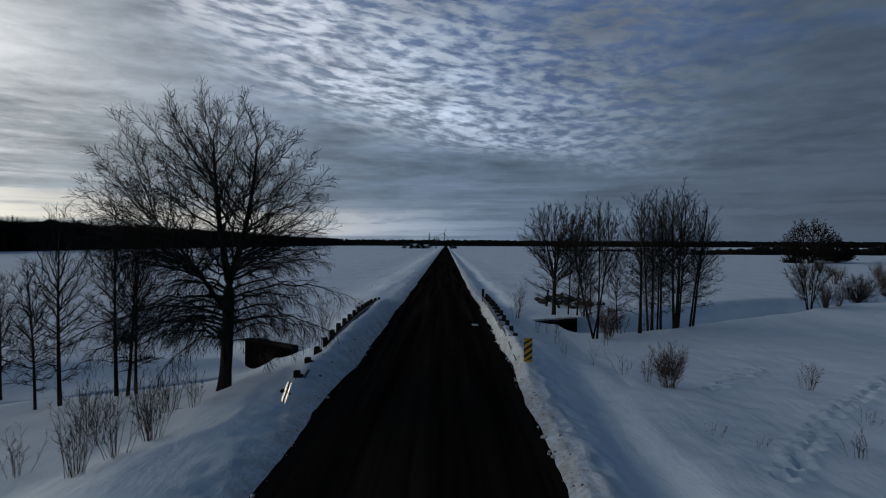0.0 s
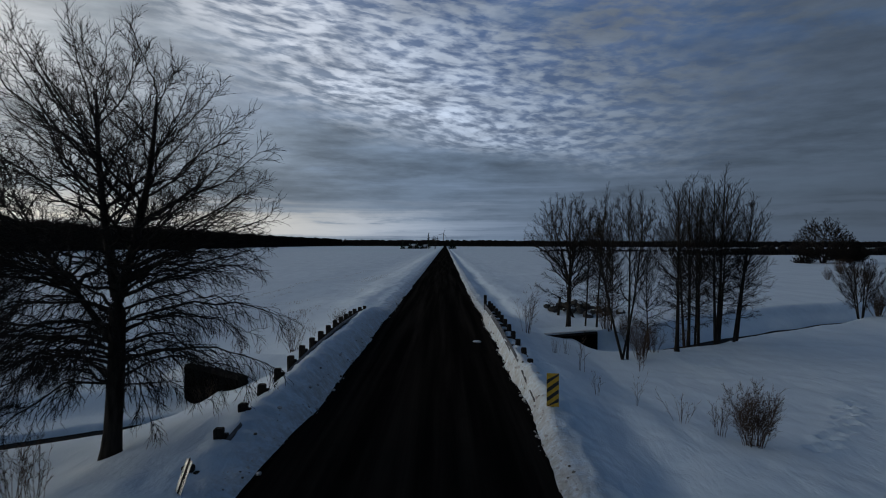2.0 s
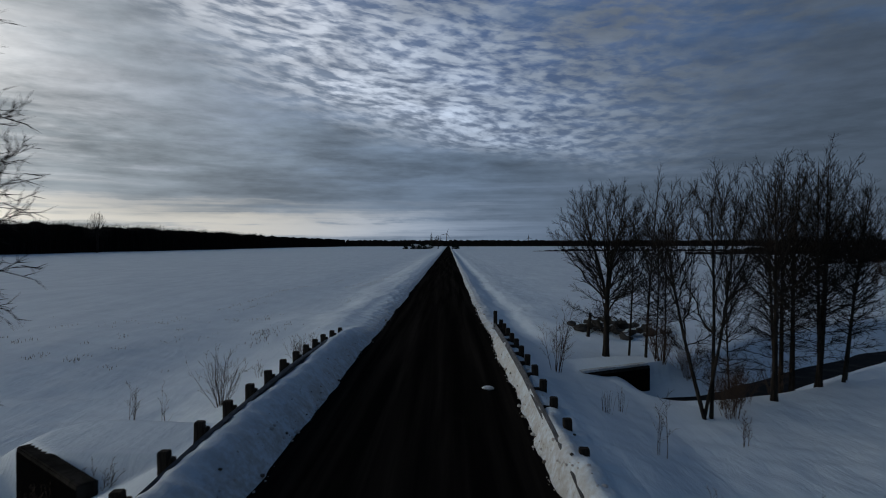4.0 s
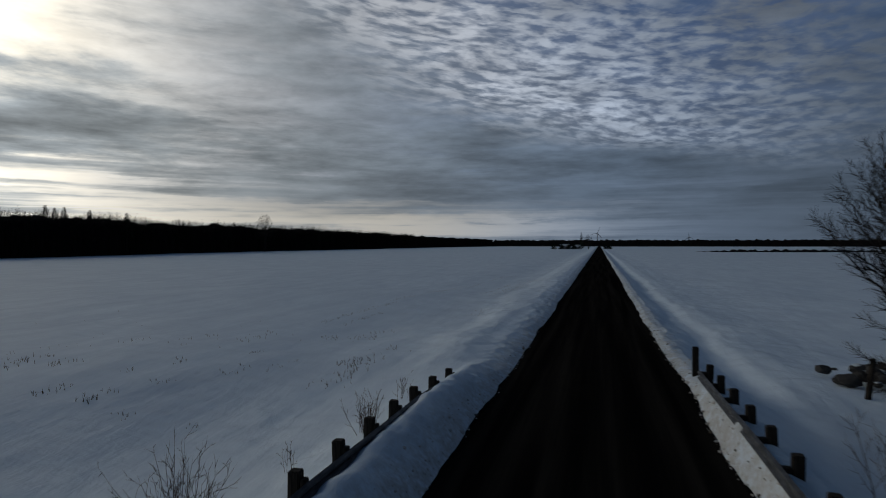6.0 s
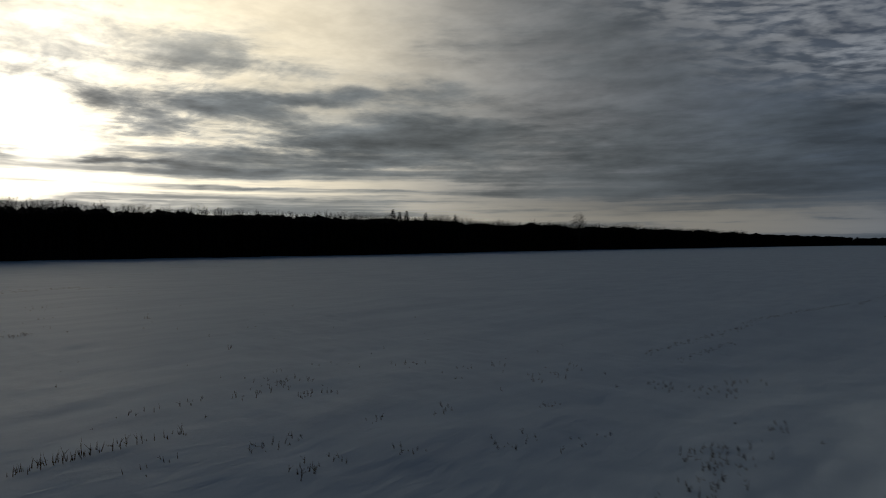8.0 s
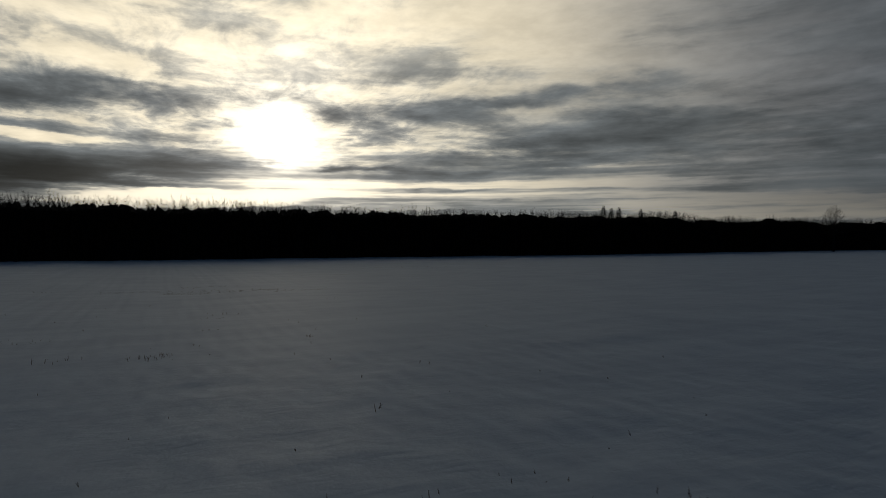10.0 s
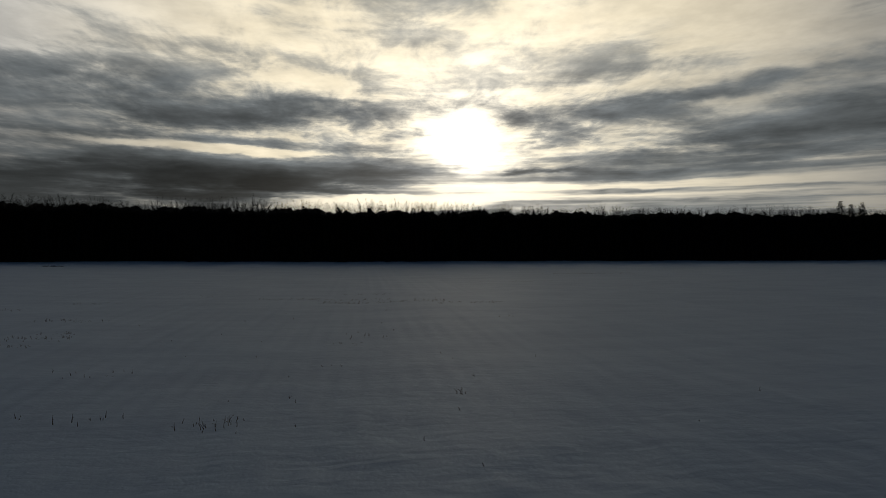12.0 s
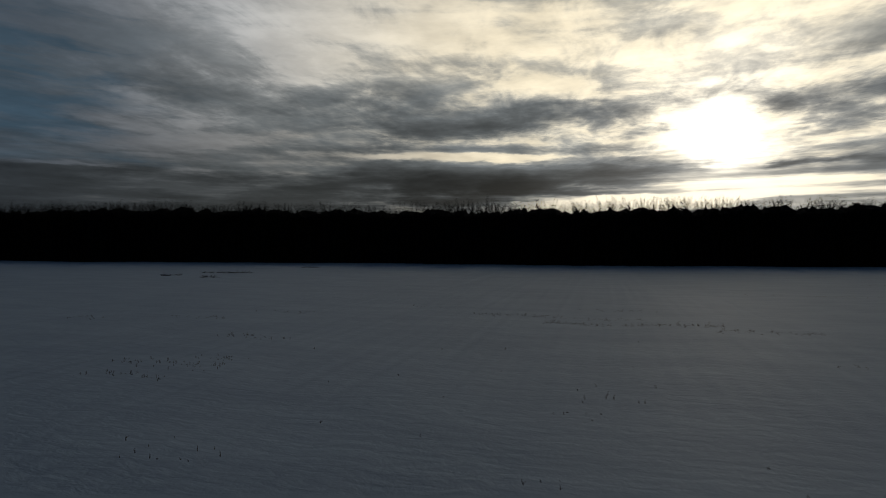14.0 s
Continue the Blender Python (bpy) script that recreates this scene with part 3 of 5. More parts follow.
def colony(seed, stems, inside, count, box_lo, box_hi, step, reach, kill, tip, twigs, twig_size, hang=0.0, heart=(0, 0, 2.5), fling=0.35):
    """Grows branches from the given stems into the space where inside(x, y, z) holds, as buds compete for light."""
    rng = np.random.RandomState(seed)
    pts = []
    while len(pts) < count:
        c = rng.uniform(box_lo, box_hi)
        if inside(*c):
            pts.append(c)
    pts = np.array(pts)
    nodes, parent = [], []
    for line, root in stems:
        prev = root
        for p in line:
            nodes.append(np.array(p, float))
            parent.append(prev)
            prev = len(nodes) - 1
    pos = np.array(nodes)
    d = np.linalg.norm(pts[:, None] - pos[None], axis=2)
    near, dist = d.argmin(1), d.min(1)
    alive = np.ones(len(pts), bool)
    made = set()
    for _ in range(160):
        act = np.nonzero(alive & (dist < reach))[0]
        if not len(act):
            break
        pull = np.zeros((len(nodes), 3))
        ways = pts[act] - pos[near[act]]
        np.add.at(pull, near[act], ways / (np.linalg.norm(ways, axis=1, keepdims=True) + 1e-9))
        first = len(nodes)
        for k in np.unique(near[act]):
            v = pull[k] + rng.normal(0, 0.12, 3)
            v = v / (np.linalg.norm(v) + 1e-9)
            if parent[k] >= 0:
                old = pos[k] - pos[parent[k]]
                v = v + 0.8 * old / (np.linalg.norm(old) + 1e-9)
            out = pos[k] - heart
            v = v + fling * out / (np.linalg.norm(out) + 1e-9)
            v[2] -= hang
            q = pos[k] + step * v / (np.linalg.norm(v) + 1e-9)
            key = tuple(np.round(q / (step * 0.45)).astype(int))
            if key in made:
                continue
            made.add(key)
            nodes.append(q)
            parent.append(int(k))
        if len(nodes) == first:
            break
        pos = np.array(nodes)
        fresh = pos[first:]
        for c in range(0, len(pts), 4000):
            dd = np.linalg.norm(pts[c:c + 4000, None] - fresh[None], axis=2)
            best, how = dd.min(1), dd.argmin(1)
            better = best < dist[c:c + 4000]
            near[c:c + 4000][better] = how[better] + first
            dist[c:c + 4000][better] = best[better]
        alive &= dist > kill
    kids = [[] for _ in nodes]
    for k, q in enumerate(parent):
        if q >= 0:
            kids[q].append(k)
    radius = [0.0] * len(nodes)
    for k in reversed(range(len(nodes))):
        radius[k] = tip if not kids[k] else sum(radius[c] ** 2.28 for c in kids[k]) ** (1 / 2.28)
    stem, crown = Bush(seed, tip), Bush(seed + 1, tip)
    todo = [(k, -1) for k, q in enumerate(parent) if q < 0]
    rnd = crown.rng
    while todo:
        k, before = todo.pop()
        line = [Vector(pos[before])] if before >= 0 else []
        sizes = [min(radius[k] * 1.05, radius[before])] if before >= 0 else []
        while True:
            line.append(Vector(pos[k]))
            sizes.append(radius[k])
            if not kids[k]:
                break
            order = sorted(kids[k], key=lambda c: -radius[c])
            todo += [(c, k) for c in order[1:]]
            k = order[0]
        if len(line) < 2:
            continue
        # soften the kinks
        for _ in range(2):
            line = [line[0]] + [(line[i - 1] + 2 * line[i] + line[i + 1]) / 4 for i in range(1, len(line) - 1)] + [line[-1]]
        thick = sizes[min(1, len(sizes) - 1)]
        into = stem if thick > 0.035 else crown
        into.tube(line, sizes, 9 if thick > 0.1 else 5 if thick > 0.03 else 3)
        for i in range(1, len(line)):
            if sizes[i] < 0.02:
                for _ in range(twigs):
                    w = (line[i] - line[i - 1]).normalized()
                    crown.limb(line[i - 1].lerp(line[i], rnd.random()), crown.aside(w, rnd.uniform(0.35, 0.85), rnd.uniform(0, 6.28)), twig_size * rnd.uniform(0.5, 1.3), tip * 0.85, 2, 3, 0.08, -0.6 * hang + 0.02)
    return stem, crown


def column(x, y, z0, z1, dx, dy, gap=0.25, bend=0.0):
    n = max(2, int((z1 - z0) / gap))
    return [(x + dx * k / n + bend * math.sin(3.0 * k / n), y + dy * k / n, z0 + (z1 - z0) * k / n) for k in range(n + 1)]


def crown_tree(root, seed, leaders, tips, lean, bow, spec, least, bend):
    """Limbs that leave the leaders for tips spread over the crown's surface. lean(z): a limb's angle from upright, by its tip's height;
    bow(z): how far it arches up (+) or sags first and then rises (-); bend(z): the turn of its shoots up or down."""
    stem, crown, rng = Bush(seed, least), Bush(seed + 1, least), random.Random(seed)
    spots = []
    for line, r0, r1, lo in leaders:
        line = [Vector(p) for p in line]
        n = len(line) - 1
        radii = [r0 + (r1 - r0) * (k / n) ** 0.85 for k in range(n + 1)]
        if r0 > 0.1 and line[0].z < 0:
            radii[0] *= 1.5
            radii[1] *= 1.15
        stem.tube(line, radii, 9)
        for k in range(int(lo * n), n):
            spots += [(line[k].lerp(line[k + 1], f), radii[k]) for f in (0.0, 0.33, 0.66)]
    for tip in tips:
        want, best, least_cost = math.radians(lean(tip.z)), None, 1e9
        for p, r in spots:
            way = tip - p
            cost = abs(math.acos(max(-1.0, min(1.0, way.z / way.length))) - want) + 0.2 * way.length + rng.uniform(0.0, 0.15)
            if cost < least_cost:
                best, least_cost = (p, r), cost
        p, r = best
        way = tip - p
        mid = p + way * 0.5 + Vector((0, 0, bow(tip.z) * way.length)) + Vector((rng.gauss(0, 0.04), rng.gauss(0, 0.04), 0)) * way.length
        n = 9
        path = [p * (1 - t) ** 2 + mid * 2 * t * (1 - t) + tip * t * t for t in (q / n for q in range(n + 1))]
        path = [path[0]] + [q + Vector((rng.gauss(0, 0.012), rng.gauss(0, 0.012), rng.gauss(0, 0.012))) * way.length for q in path[1:-1]] + [path[-1]]
        ways = [(path[k + 1] - path[k]).normalized() for k in range(n)]
        thick = max(min(r * 0.6, 0.0095 * way.length + 0.004), 2.4 * least)
        radii = [max(thick * (1 - 0.82 * k / n), least) for k in range(n)]
        stem.tube(path, radii, 6)
        first = (max(5, int(spec[0][0] * way.length)), spec[0][1], spec[0][2], spec[0][3] * way.length ** 0.7) + spec[0][4:]
        stem.sprout((path, ways, radii), [first] + spec[1:], crown, 0, bend(tip.z))
    return finish(root, stem, crown, BARK, TWIG)


def dome_tips(count, seed, centre, wide, up, down, floor, rough=0.1):
    """Points spread evenly over a dome; wide: its reach to the west, to the east, and along the road."""
    rng, out = random.Random(seed), []
    for k in range(count):
        z = 1 - (k + 0.5) / count * (1 + floor)
        a, q = 2.39996 * k, math.sqrt(max(0.0, 1 - z * z))
        f = rng.uniform(1 - rough, 1 + 0.3 * rough)
        x, y = q * math.cos(a) * f, q * math.sin(a) * f
        out.append(Vector(centre) + Vector((x * (wide[0] if x < 0 else wide[1]), y * wide[2], z * f * (up if z > 0 else down))))
    return out


def big_tree():
    """The broad tree by the creek: a short bole, two leaders, a dome of branches and drooping skirts."""
    root = thing("maple_tree", on_land(-7.16, 18.94), "large bare broad-crowned tree with drooping lower limbs", "tree")
    bole = column(0, 0, -0.3, 3.6, 0.16, 0.0, 0.4, 0.05)
    left, right, aside = column(0.15, 0, 3.5, 8.3, -0.55, 0.2, 0.5, -0.12), column(0.17, 0, 3.4, 8.1, 0.95, -0.2, 0.5, 0.2), column(0.05, 0, 2.5, 5.6, -2.2, -0.4, 0.5, 0.1)
    leaders = [(bole, 0.20, 0.17, 0.52), (left, 0.125, 0.025, 0.05), (right, 0.125, 0.025, 0.05), (aside, 0.085, 0.03, 0.45)]
    tips = dome_tips(98, 21, (-0.4, 0.0, 5.2), (3.9, 3.8, 3.8), 4.4, 3.0, 0.45) + dome_tips(16, 22, (-0.3, 0.0, 5.6), (2.3, 2.1, 2.2), 2.6, 1.4, 0.2)
    rng = random.Random(23)
    tips += [Vector((math.cos(2.4 * k) * q - 0.3, math.sin(2.4 * k) * q, rng.uniform(0.9, 3.1))) for k, q in enumerate(rng.uniform(2.2, 4.3) for _ in range(38))]
    # count (per metre of limb on the first line), from, angle, length, bits, sides, wobble, lift, thickness, tip length
    spec = [(4.4, 0.16, 36, 0.42, 4, 3, 0.025, 0.004, 0.55, 0.45), (6, 0.12, 36, 0.46, 3, 3, 0.03, 0.004, 0.62, 0.5), (2, 0.15, 36, 0.24, 1, 3, 0.03, 0.004, 0.8, 0.7)]
    crown_tree(root, 21, leaders, tips, lambda z: float(np.interp(z, [1.5, 3.0, 4.2, 5.5, 8.0, 9.6], [100, 92, 78, 66, 46, 20])), lambda z: float(np.interp(z, [1.5, 3.0, 4.5, 6.0, 9.0], [0.30, 0.24, 0.08, -0.06, -0.08])),
               spec, 0.0062, lambda z: float(np.interp(z, [2.0, 3.2, 4.4, 5.6, 8.0], [-0.24, -0.16, -0.06, 0.01, 0.05])))


big_tree()


def vase_tree(x, y, stems, high, wide, low, count, seed, label):
    """A tree of steep straight limbs, narrow below and open above. low: where its crown begins."""
    root = thing("young_tree", on_land(x, y), label, "tree", "trees along the creek")
    spec = [(6.0, 0.14, 27, 0.40, 4, 3, 0.022, 0.02, 0.58, 0.4), (6, 0.12, 30, 0.42, 2, 3, 0.03, 0.015, 0.7, 0.5)]
    tips = []
    rng = random.Random(seed)
    for k in range(count):
        a, t = 2.4 * k, math.sqrt((k + 0.5) / count)
        tips.append(Vector((wide * t * math.cos(a), wide * t * math.sin(a), high - (high - low) * 0.55 * t ** 2.5 - rng.uniform(0.0, 0.12) * high)))
    for k in range(count // 3):
        a, z = 2.4 * k + 1.0, low * rng.uniform(0.35, 1.15)
        tips.append(Vector((0.72 * wide * math.cos(a) * rng.uniform(0.7, 1.0), 0.72 * wide * math.sin(a) * rng.uniform(0.7, 1.0), z)))
    crown_tree(root, seed, stems, tips, lambda z: float(np.interp(z / high, [0.15, 0.4, 0.7, 1.0], [80, 58, 30, 12])), lambda z: -0.05, spec, 0.0062, lambda z: 0.02)


vase_tree(7.7, 42.0, [(column(0, 0, -0.3, 2.8, 0.05, 0, 0.4), 0.15, 0.12, 0.4), (column(0.03, 0, 2.6, 6.4, -1.0, 0.3, 0.5, 0.12), 0.09, 0.02, 0.05), (column(0.05, 0, 2.7, 6.8, -0.2, -0.5, 0.5, 0.1), 0.09, 0.02, 0.05), (column(0.05, 0, 2.5, 6.8, 0.9, 0.3, 0.5, -0.1), 0.09, 0.02, 0.05)],
          8.4, 2.7, 3.4, 54, 61, "bare vase-shaped tree beside the culvert")
vase_tree(8.2, 32.4, [(column(0, 0, -0.3, 6.2, -1.2, 0.3, 0.5, -0.15), 0.07, 0.02, 0.15), (column(0.15, 0.1, -0.3, 6.8, 0.1, 0.3, 0.5, 0.1), 0.07, 0.02, 0.15), (column(-0.1, 0.15, -0.3, 6.2, 0.75, -0.5, 0.5, 0.15), 0.06, 0.02, 0.15)],
          7.6, 2.0, 4.0, 44, 71, "bare multi-stemmed tree leaning over the creek")
vase_tree(28.6, 46.6, [(column(0.1 * k, 0.12 * (k % 2), -0.3, 3.4, 0.5 * k - 0.75, 0.2 * (k % 2), 0.4), 0.06, 0.015, 0.15) for k in range(4)], 4.2, 1.7, 2.4, 36, 81, "small bare multi-stemmed tree on the bank")
vase_tree(37.0, 53.0, [(column(0, 0, -0.3, 1.4, 0.05, 0, 0.3), 0.08, 0.07, 0.6), (column(0.05, 0, 1.3, 2.4, -0.3, 0.2, 0.25), 0.05, 0.02, 0.1), (column(0.05, 0, 1.2, 2.5, 0.35, -0.2, 0.25), 0.05, 0.02, 0.1)], 3.4, 1.8, 2.0, 40, 83, "small bare round-headed tree on the bank")

def slim_tree(x, y, h, r, lean, seed):
    """A slender tree: long level shoots low down, steep ones towards the top."""
    root = thing("young_tree", on_land(x, y), "slender bare tree on the snowy creek bank", "tree", "trees along the creek")
    spec = [(4.8, 0.12, 32, 0.36, 3, 3, 0.03, 0.015, 0.6, 0.4), (4, 0.15, 34, 0.36, 2, 3, 0.03, 0.01, 0.75, 0.6)]
    line = column(0, 0, -0.3, 0.94 * h, lean[0] * h, lean[1] * h, 0.5, 0.06 * (-1) ** seed)
    full = h / 9.0
    tips = dome_tips(46, seed, (lean[0] * h * 0.55, lean[1] * h * 0.55, 0.56 * h), (1.75 * full, 1.75 * full, 1.75 * full), 0.46 * h, 0.46 * h, 0.93, 0.25)
    crown_tree(root, seed, [(line, r * 0.85, 0.014, 0.08)], tips, lambda z: float(np.interp(z / h, [0.1, 0.35, 0.65, 1.0], [84, 66, 40, 16])), lambda z: float(np.interp(z / h, [0.2, 0.6], [0.05, -0.06])),
               spec, 0.0064, lambda z: float(np.interp(z / h, [0.2, 0.6], [-0.02, 0.03])))


for k, (x, y, h, r, lean) in enumerate([
        (8.6, 41.5, 7.4, 0.07, (0.03, 0.0)), (9.0, 40.4, 8.0, 0.08, (0.07, 0.0)), (10.0, 40.9, 6.6, 0.05, (0.0, 0.0)), (10.4, 35.6, 5.6, 0.05, (-0.02, 0.0)),
        (11.4, 34.6, 8.4, 0.13, (0.0, 0.0)), (12.6, 36.6, 8.8, 0.09, (-0.04, 0.0)), (12.9, 36.9, 9.2, 0.12, (0.0, 0.0)), (13.6, 37.3, 9.4, 0.11, (0.02, 0.0)), (14.5, 37.2, 9.3, 0.15, (0.04, 0.0)),
        (14.1, 36.4, 9.0, 0.11, (-0.01, 0.0)), (14.8, 37.6, 8.8, 0.10, (0.06, 0.02)), (15.3, 37.0, 7.4, 0.09, (0.14, 0.0)), (13.2, 36.8, 8.6, 0.08, (0.01, 0.0)), (15.7, 37.5, 8.2, 0.10, (0.12, 0.0)), (9.6, 40.9, 6.8, 0.05, (0.02, 0.0)),
        (-12.1, 18.4, 6.2, 0.09, (0.0, 0.0)), (-12.6, 18.0, 4.6, 0.06, (-0.06, 0.0)), (-11.1, 19.8, 7.0, 0.09, (0.0, 0.0)), (-10.8, 19.9, 6.2, 0.08, (0.05, 0.0)), (-10.6, 20.1, 5.8, 0.07, (0.02, 0.0)), (-16.8, 22.0, 5.0, 0.12, (0.0, 0.0))]):
    slim_tree(x, y, h, r, lean, 100 + 3 * k)


# ---- shrubs ----
def shrub(x, y, label, seed, stems, height, spread, twigs, radius=0.012, mat=None, group="shrubs on the verges"):
    root = thing("shrub", on_land(x, y), label, "shrub", group)
    wood, fine = Bush(seed, 0.0045), Bush(seed + 1, 0.0045)
    rng = random.Random(seed)
    for k in range(stems):
        a, out = rng.uniform(0, 6.28), rng.uniform(0, spread)
        d = Vector((math.cos(a) * out, math.sin(a) * out, 1)).normalized()
        foot = Vector((math.cos(a), math.sin(a), 0)) * rng.uniform(0, 0.12 + 0.2 * spread) + Vector((0, 0, -0.12))
        one = wood.limb(foot, d, height * rng.uniform(0.6, 1.1) + 0.12, radius * rng.uniform(0.7, 1.2), 5, 4, 0.05, 0.03)
        if twigs:
            wood.sprout(one, [(twigs, 0.25, 32, height * 0.3, 3, 3, 0.08, 0.02, 0.6, 0.5), (max(2, twigs // 2), 0.2, 34, height * 0.13, 2, 3, 0.08, 0.0, 0.7, 0.6)], fine)
    tagged(mesh_object("wood", wood.v, wood.f, mat or WILLOW, root), kind="stuff")
    if twigs:
        mesh_object("crown", fine.v, fine.f, mat or WILLOW, root)
    return root


UPRIGHT, FAN, ROUND = "clump of upright reddish leafless willow stems in snow", "leafless fan-shaped shrub beside the guard rail", "dense round leafless shrub on the snow slope"
for k, (x, y, label, stems, h, spread, twigs, r) in enumerate([
        (-7.3, 11.6, UPRIGHT, 22, 1.5, 0.4, 4, 0.009), (-6.8, 12.1, UPRIGHT, 16, 1.5, 0.4, 4, 0.009), (-6.6, 13.2, UPRIGHT, 26, 1.5, 0.4, 4, 0.009), (-8.1, 17.3, UPRIGHT, 16, 1.3, 0.5, 5, 0.009), (-8.6, 14.6, UPRIGHT, 14, 1.2, 0.6, 4, 0.009), (-9.6, 15.8, UPRIGHT, 14, 1.1, 0.6, 4, 0.009), (-7.6, 15.0, UPRIGHT, 12, 1.0, 0.6, 4, 0.009), (-10.4, 17.0, UPRIGHT, 16, 1.2, 0.6, 4, 0.009), (-9.2, 12.6, UPRIGHT, 12, 1.0, 0.6, 4, 0.009),
        (-7.0, 16.3, UPRIGHT, 10, 1.1, 0.25, 5, 0.008), (-8.0, 26.4, UPRIGHT, 14, 0.7, 0.5, 5, 0.007), (-6.8, 26.6, UPRIGHT, 10, 0.6, 0.5, 5, 0.007),
        (-8.6, 31.3, FAN, 5, 1.3, 0.3, 5, 0.012), (-8.1, 32.0, FAN, 3, 1.3, 0.3, 4, 0.013), (-6.9, 33.4, FAN, 26, 1.85, 0.45, 4, 0.012), (-5.75, 38.5, FAN, 24, 0.95, 0.6, 4, 0.010), (-6.0, 41.8, FAN, 6, 0.8, 0.4, 4, 0.009), (-6.6, 36.3, FAN, 5, 0.7, 0.5, 4, 0.008),
        (4.3, 36.1, FAN, 9, 2.3, 0.35, 8, 0.016), (5.3, 28.2, FAN, 3, 1.5, 0.2, 6, 0.014), (5.0, 31.6, UPRIGHT, 14, 0.8, 0.3, 0, 0.007), (5.5, 32.1, UPRIGHT, 10, 0.8, 0.3, 0, 0.007), (8.1, 30.0, FAN, 4, 1.0, 0.5, 7, 0.012),
        (7.8, 20.6, ROUND, 40, 1.4, 0.45, 10, 0.011), (6.7, 22.3, UPRIGHT, 6, 0.9, 0.5, 5, 0.010), (7.3, 21.3, UPRIGHT, 8, 1.1, 0.25, 6, 0.010), (12.6, 20.5, ROUND, 12, 0.95, 0.45, 6, 0.010), (9.7, 13.8, UPRIGHT, 9, 0.7, 0.6, 4, 0.008),
        (6.9, 15.2, UPRIGHT, 7, 0.4, 0.9, 3, 0.008), (7.6, 14.4, UPRIGHT, 5, 0.35, 0.9, 3, 0.008), (11.8, 16.6, UPRIGHT, 6, 0.5, 0.8, 3, 0.008), (5.9, 23.8, FAN, 3, 1.0, 0.3, 4, 0.009), (4.9, 24.4, FAN, 4, 0.8, 0.35, 4, 0.008), (9.3, 33.6, ROUND, 24, 1.6, 0.5, 8, 0.012), (9.4, 39.6, ROUND, 26, 1.9, 0.6, 9, 0.014), (10.6, 39.9, ROUND, 24, 1.7, 0.6, 9, 0.014), (9.0, 32.6, ROUND, 22, 1.3, 0.5, 8, 0.012), (10.2, 34.2, ROUND, 16, 1.4, 0.6, 6, 0.010), (12.2, 36.0, ROUND, 14, 1.2, 0.6, 6, 0.010),
        (30.2, 47.0, ROUND, 34, 2.0, 0.6, 8, 0.018), (34.0, 44.6, ROUND, 22, 1.6, 0.5, 7, 0.014), (46.0, 62.0, ROUND, 34, 2.4, 0.6, 8, 0.02), (52.0, 70.0, ROUND, 34, 2.8, 0.6, 8, 0.02), (50.0, 76.0, ROUND, 26, 1.9, 0.7, 6, 0.018), (56.0, 84.0, ROUND, 30, 2.4, 0.7, 6, 0.02), (60.0, 92.0, ROUND, 26, 2.0, 0.8, 6, 0.022), (54.0, 89.0, ROUND, 22, 1.9, 0.7, 6, 0.02), (66.0, 104.0, ROUND, 30, 2.6, 0.7, 6, 0.024), (71.0, 112.0, ROUND, 26, 2.4, 0.8, 6, 0.026), (65.0, 89.0, ROUND, 30, 2.6, 0.7, 6, 0.02), (31.6, 47.6, ROUND, 26, 1.7, 0.6, 8, 0.016), (40.5, 56.0, ROUND, 20, 1.5, 0.6, 6, 0.014)]):
    shrub(x, y, label, 500 + 2 * k, stems, h, spread, twigs, r * (0.75 if h < 1.9 else 1.0))

# broad low trees and thickets out on the eastern valley
def dome_tree(x, y, h, wide, seed, label, bole=0.0):
    root = thing("round_tree", on_land(x, y), label, "tree", "trees in the valley")

    def inside(px, py, pz):
        return (math.hypot(px, py) / wide) ** 2 + ((pz - bole) / (h - bole)) ** 2 < 1.0 and pz > bole

    stems = [(column(wide * 0.5 * math.cos(2.4 * k) * (bole == 0), wide * 0.5 * math.sin(2.4 * k) * (bole == 0), -0.5, h * 0.45, 0.3, 0.2, 0.5), -1) for k in range(1 if bole else 7)]
    finish(root, *colony(seed, stems, inside, 2600, (-wide, -wide, bole), (wide, wide, h), 0.45, 4.0, 0.6, 0.034, 3, 0.8, -0.05), BARK, WOODS)


def thicket_tree(x, y, h, wide, seed, label):
    """A dense low dome of stems that fan out from the ground."""
    root = thing("thicket_tree", on_land(x, y), label, "tree", "trees in the valley")
    stem, crown, rng = Bush(seed, 0.05), Bush(seed + 1, 0.05), random.Random(seed)
    stems = int(12 * h)
    for k in range(stems):
        a, tilt = 2.4 * k, math.acos(1 - 0.93 * (k + 0.5) / stems)
        d = Vector((math.cos(a) * math.sin(tilt), math.sin(a) * math.sin(tilt), math.cos(tilt)))
        size = rng.uniform(0.82, 1.0) / math.hypot(math.sin(tilt) / wide, math.cos(tilt) / h)
        limb = stem.limb(Vector((rng.gauss(0, wide * 0.1), rng.gauss(0, wide * 0.1), -0.3)), d, size, 0.13, 6, 4, 0.05, 0.01)
        stem.sprout(limb, [(11, 0.2, 36, size * 0.3, 3, 3, 0.08, 0.03, 0.5, 0.5), (4, 0.2, 36, size * 0.1, 2, 3, 0.08, 0.02, 0.7, 0.7)], crown)
    return finish(root, stem, crown, BARK, WOODS)


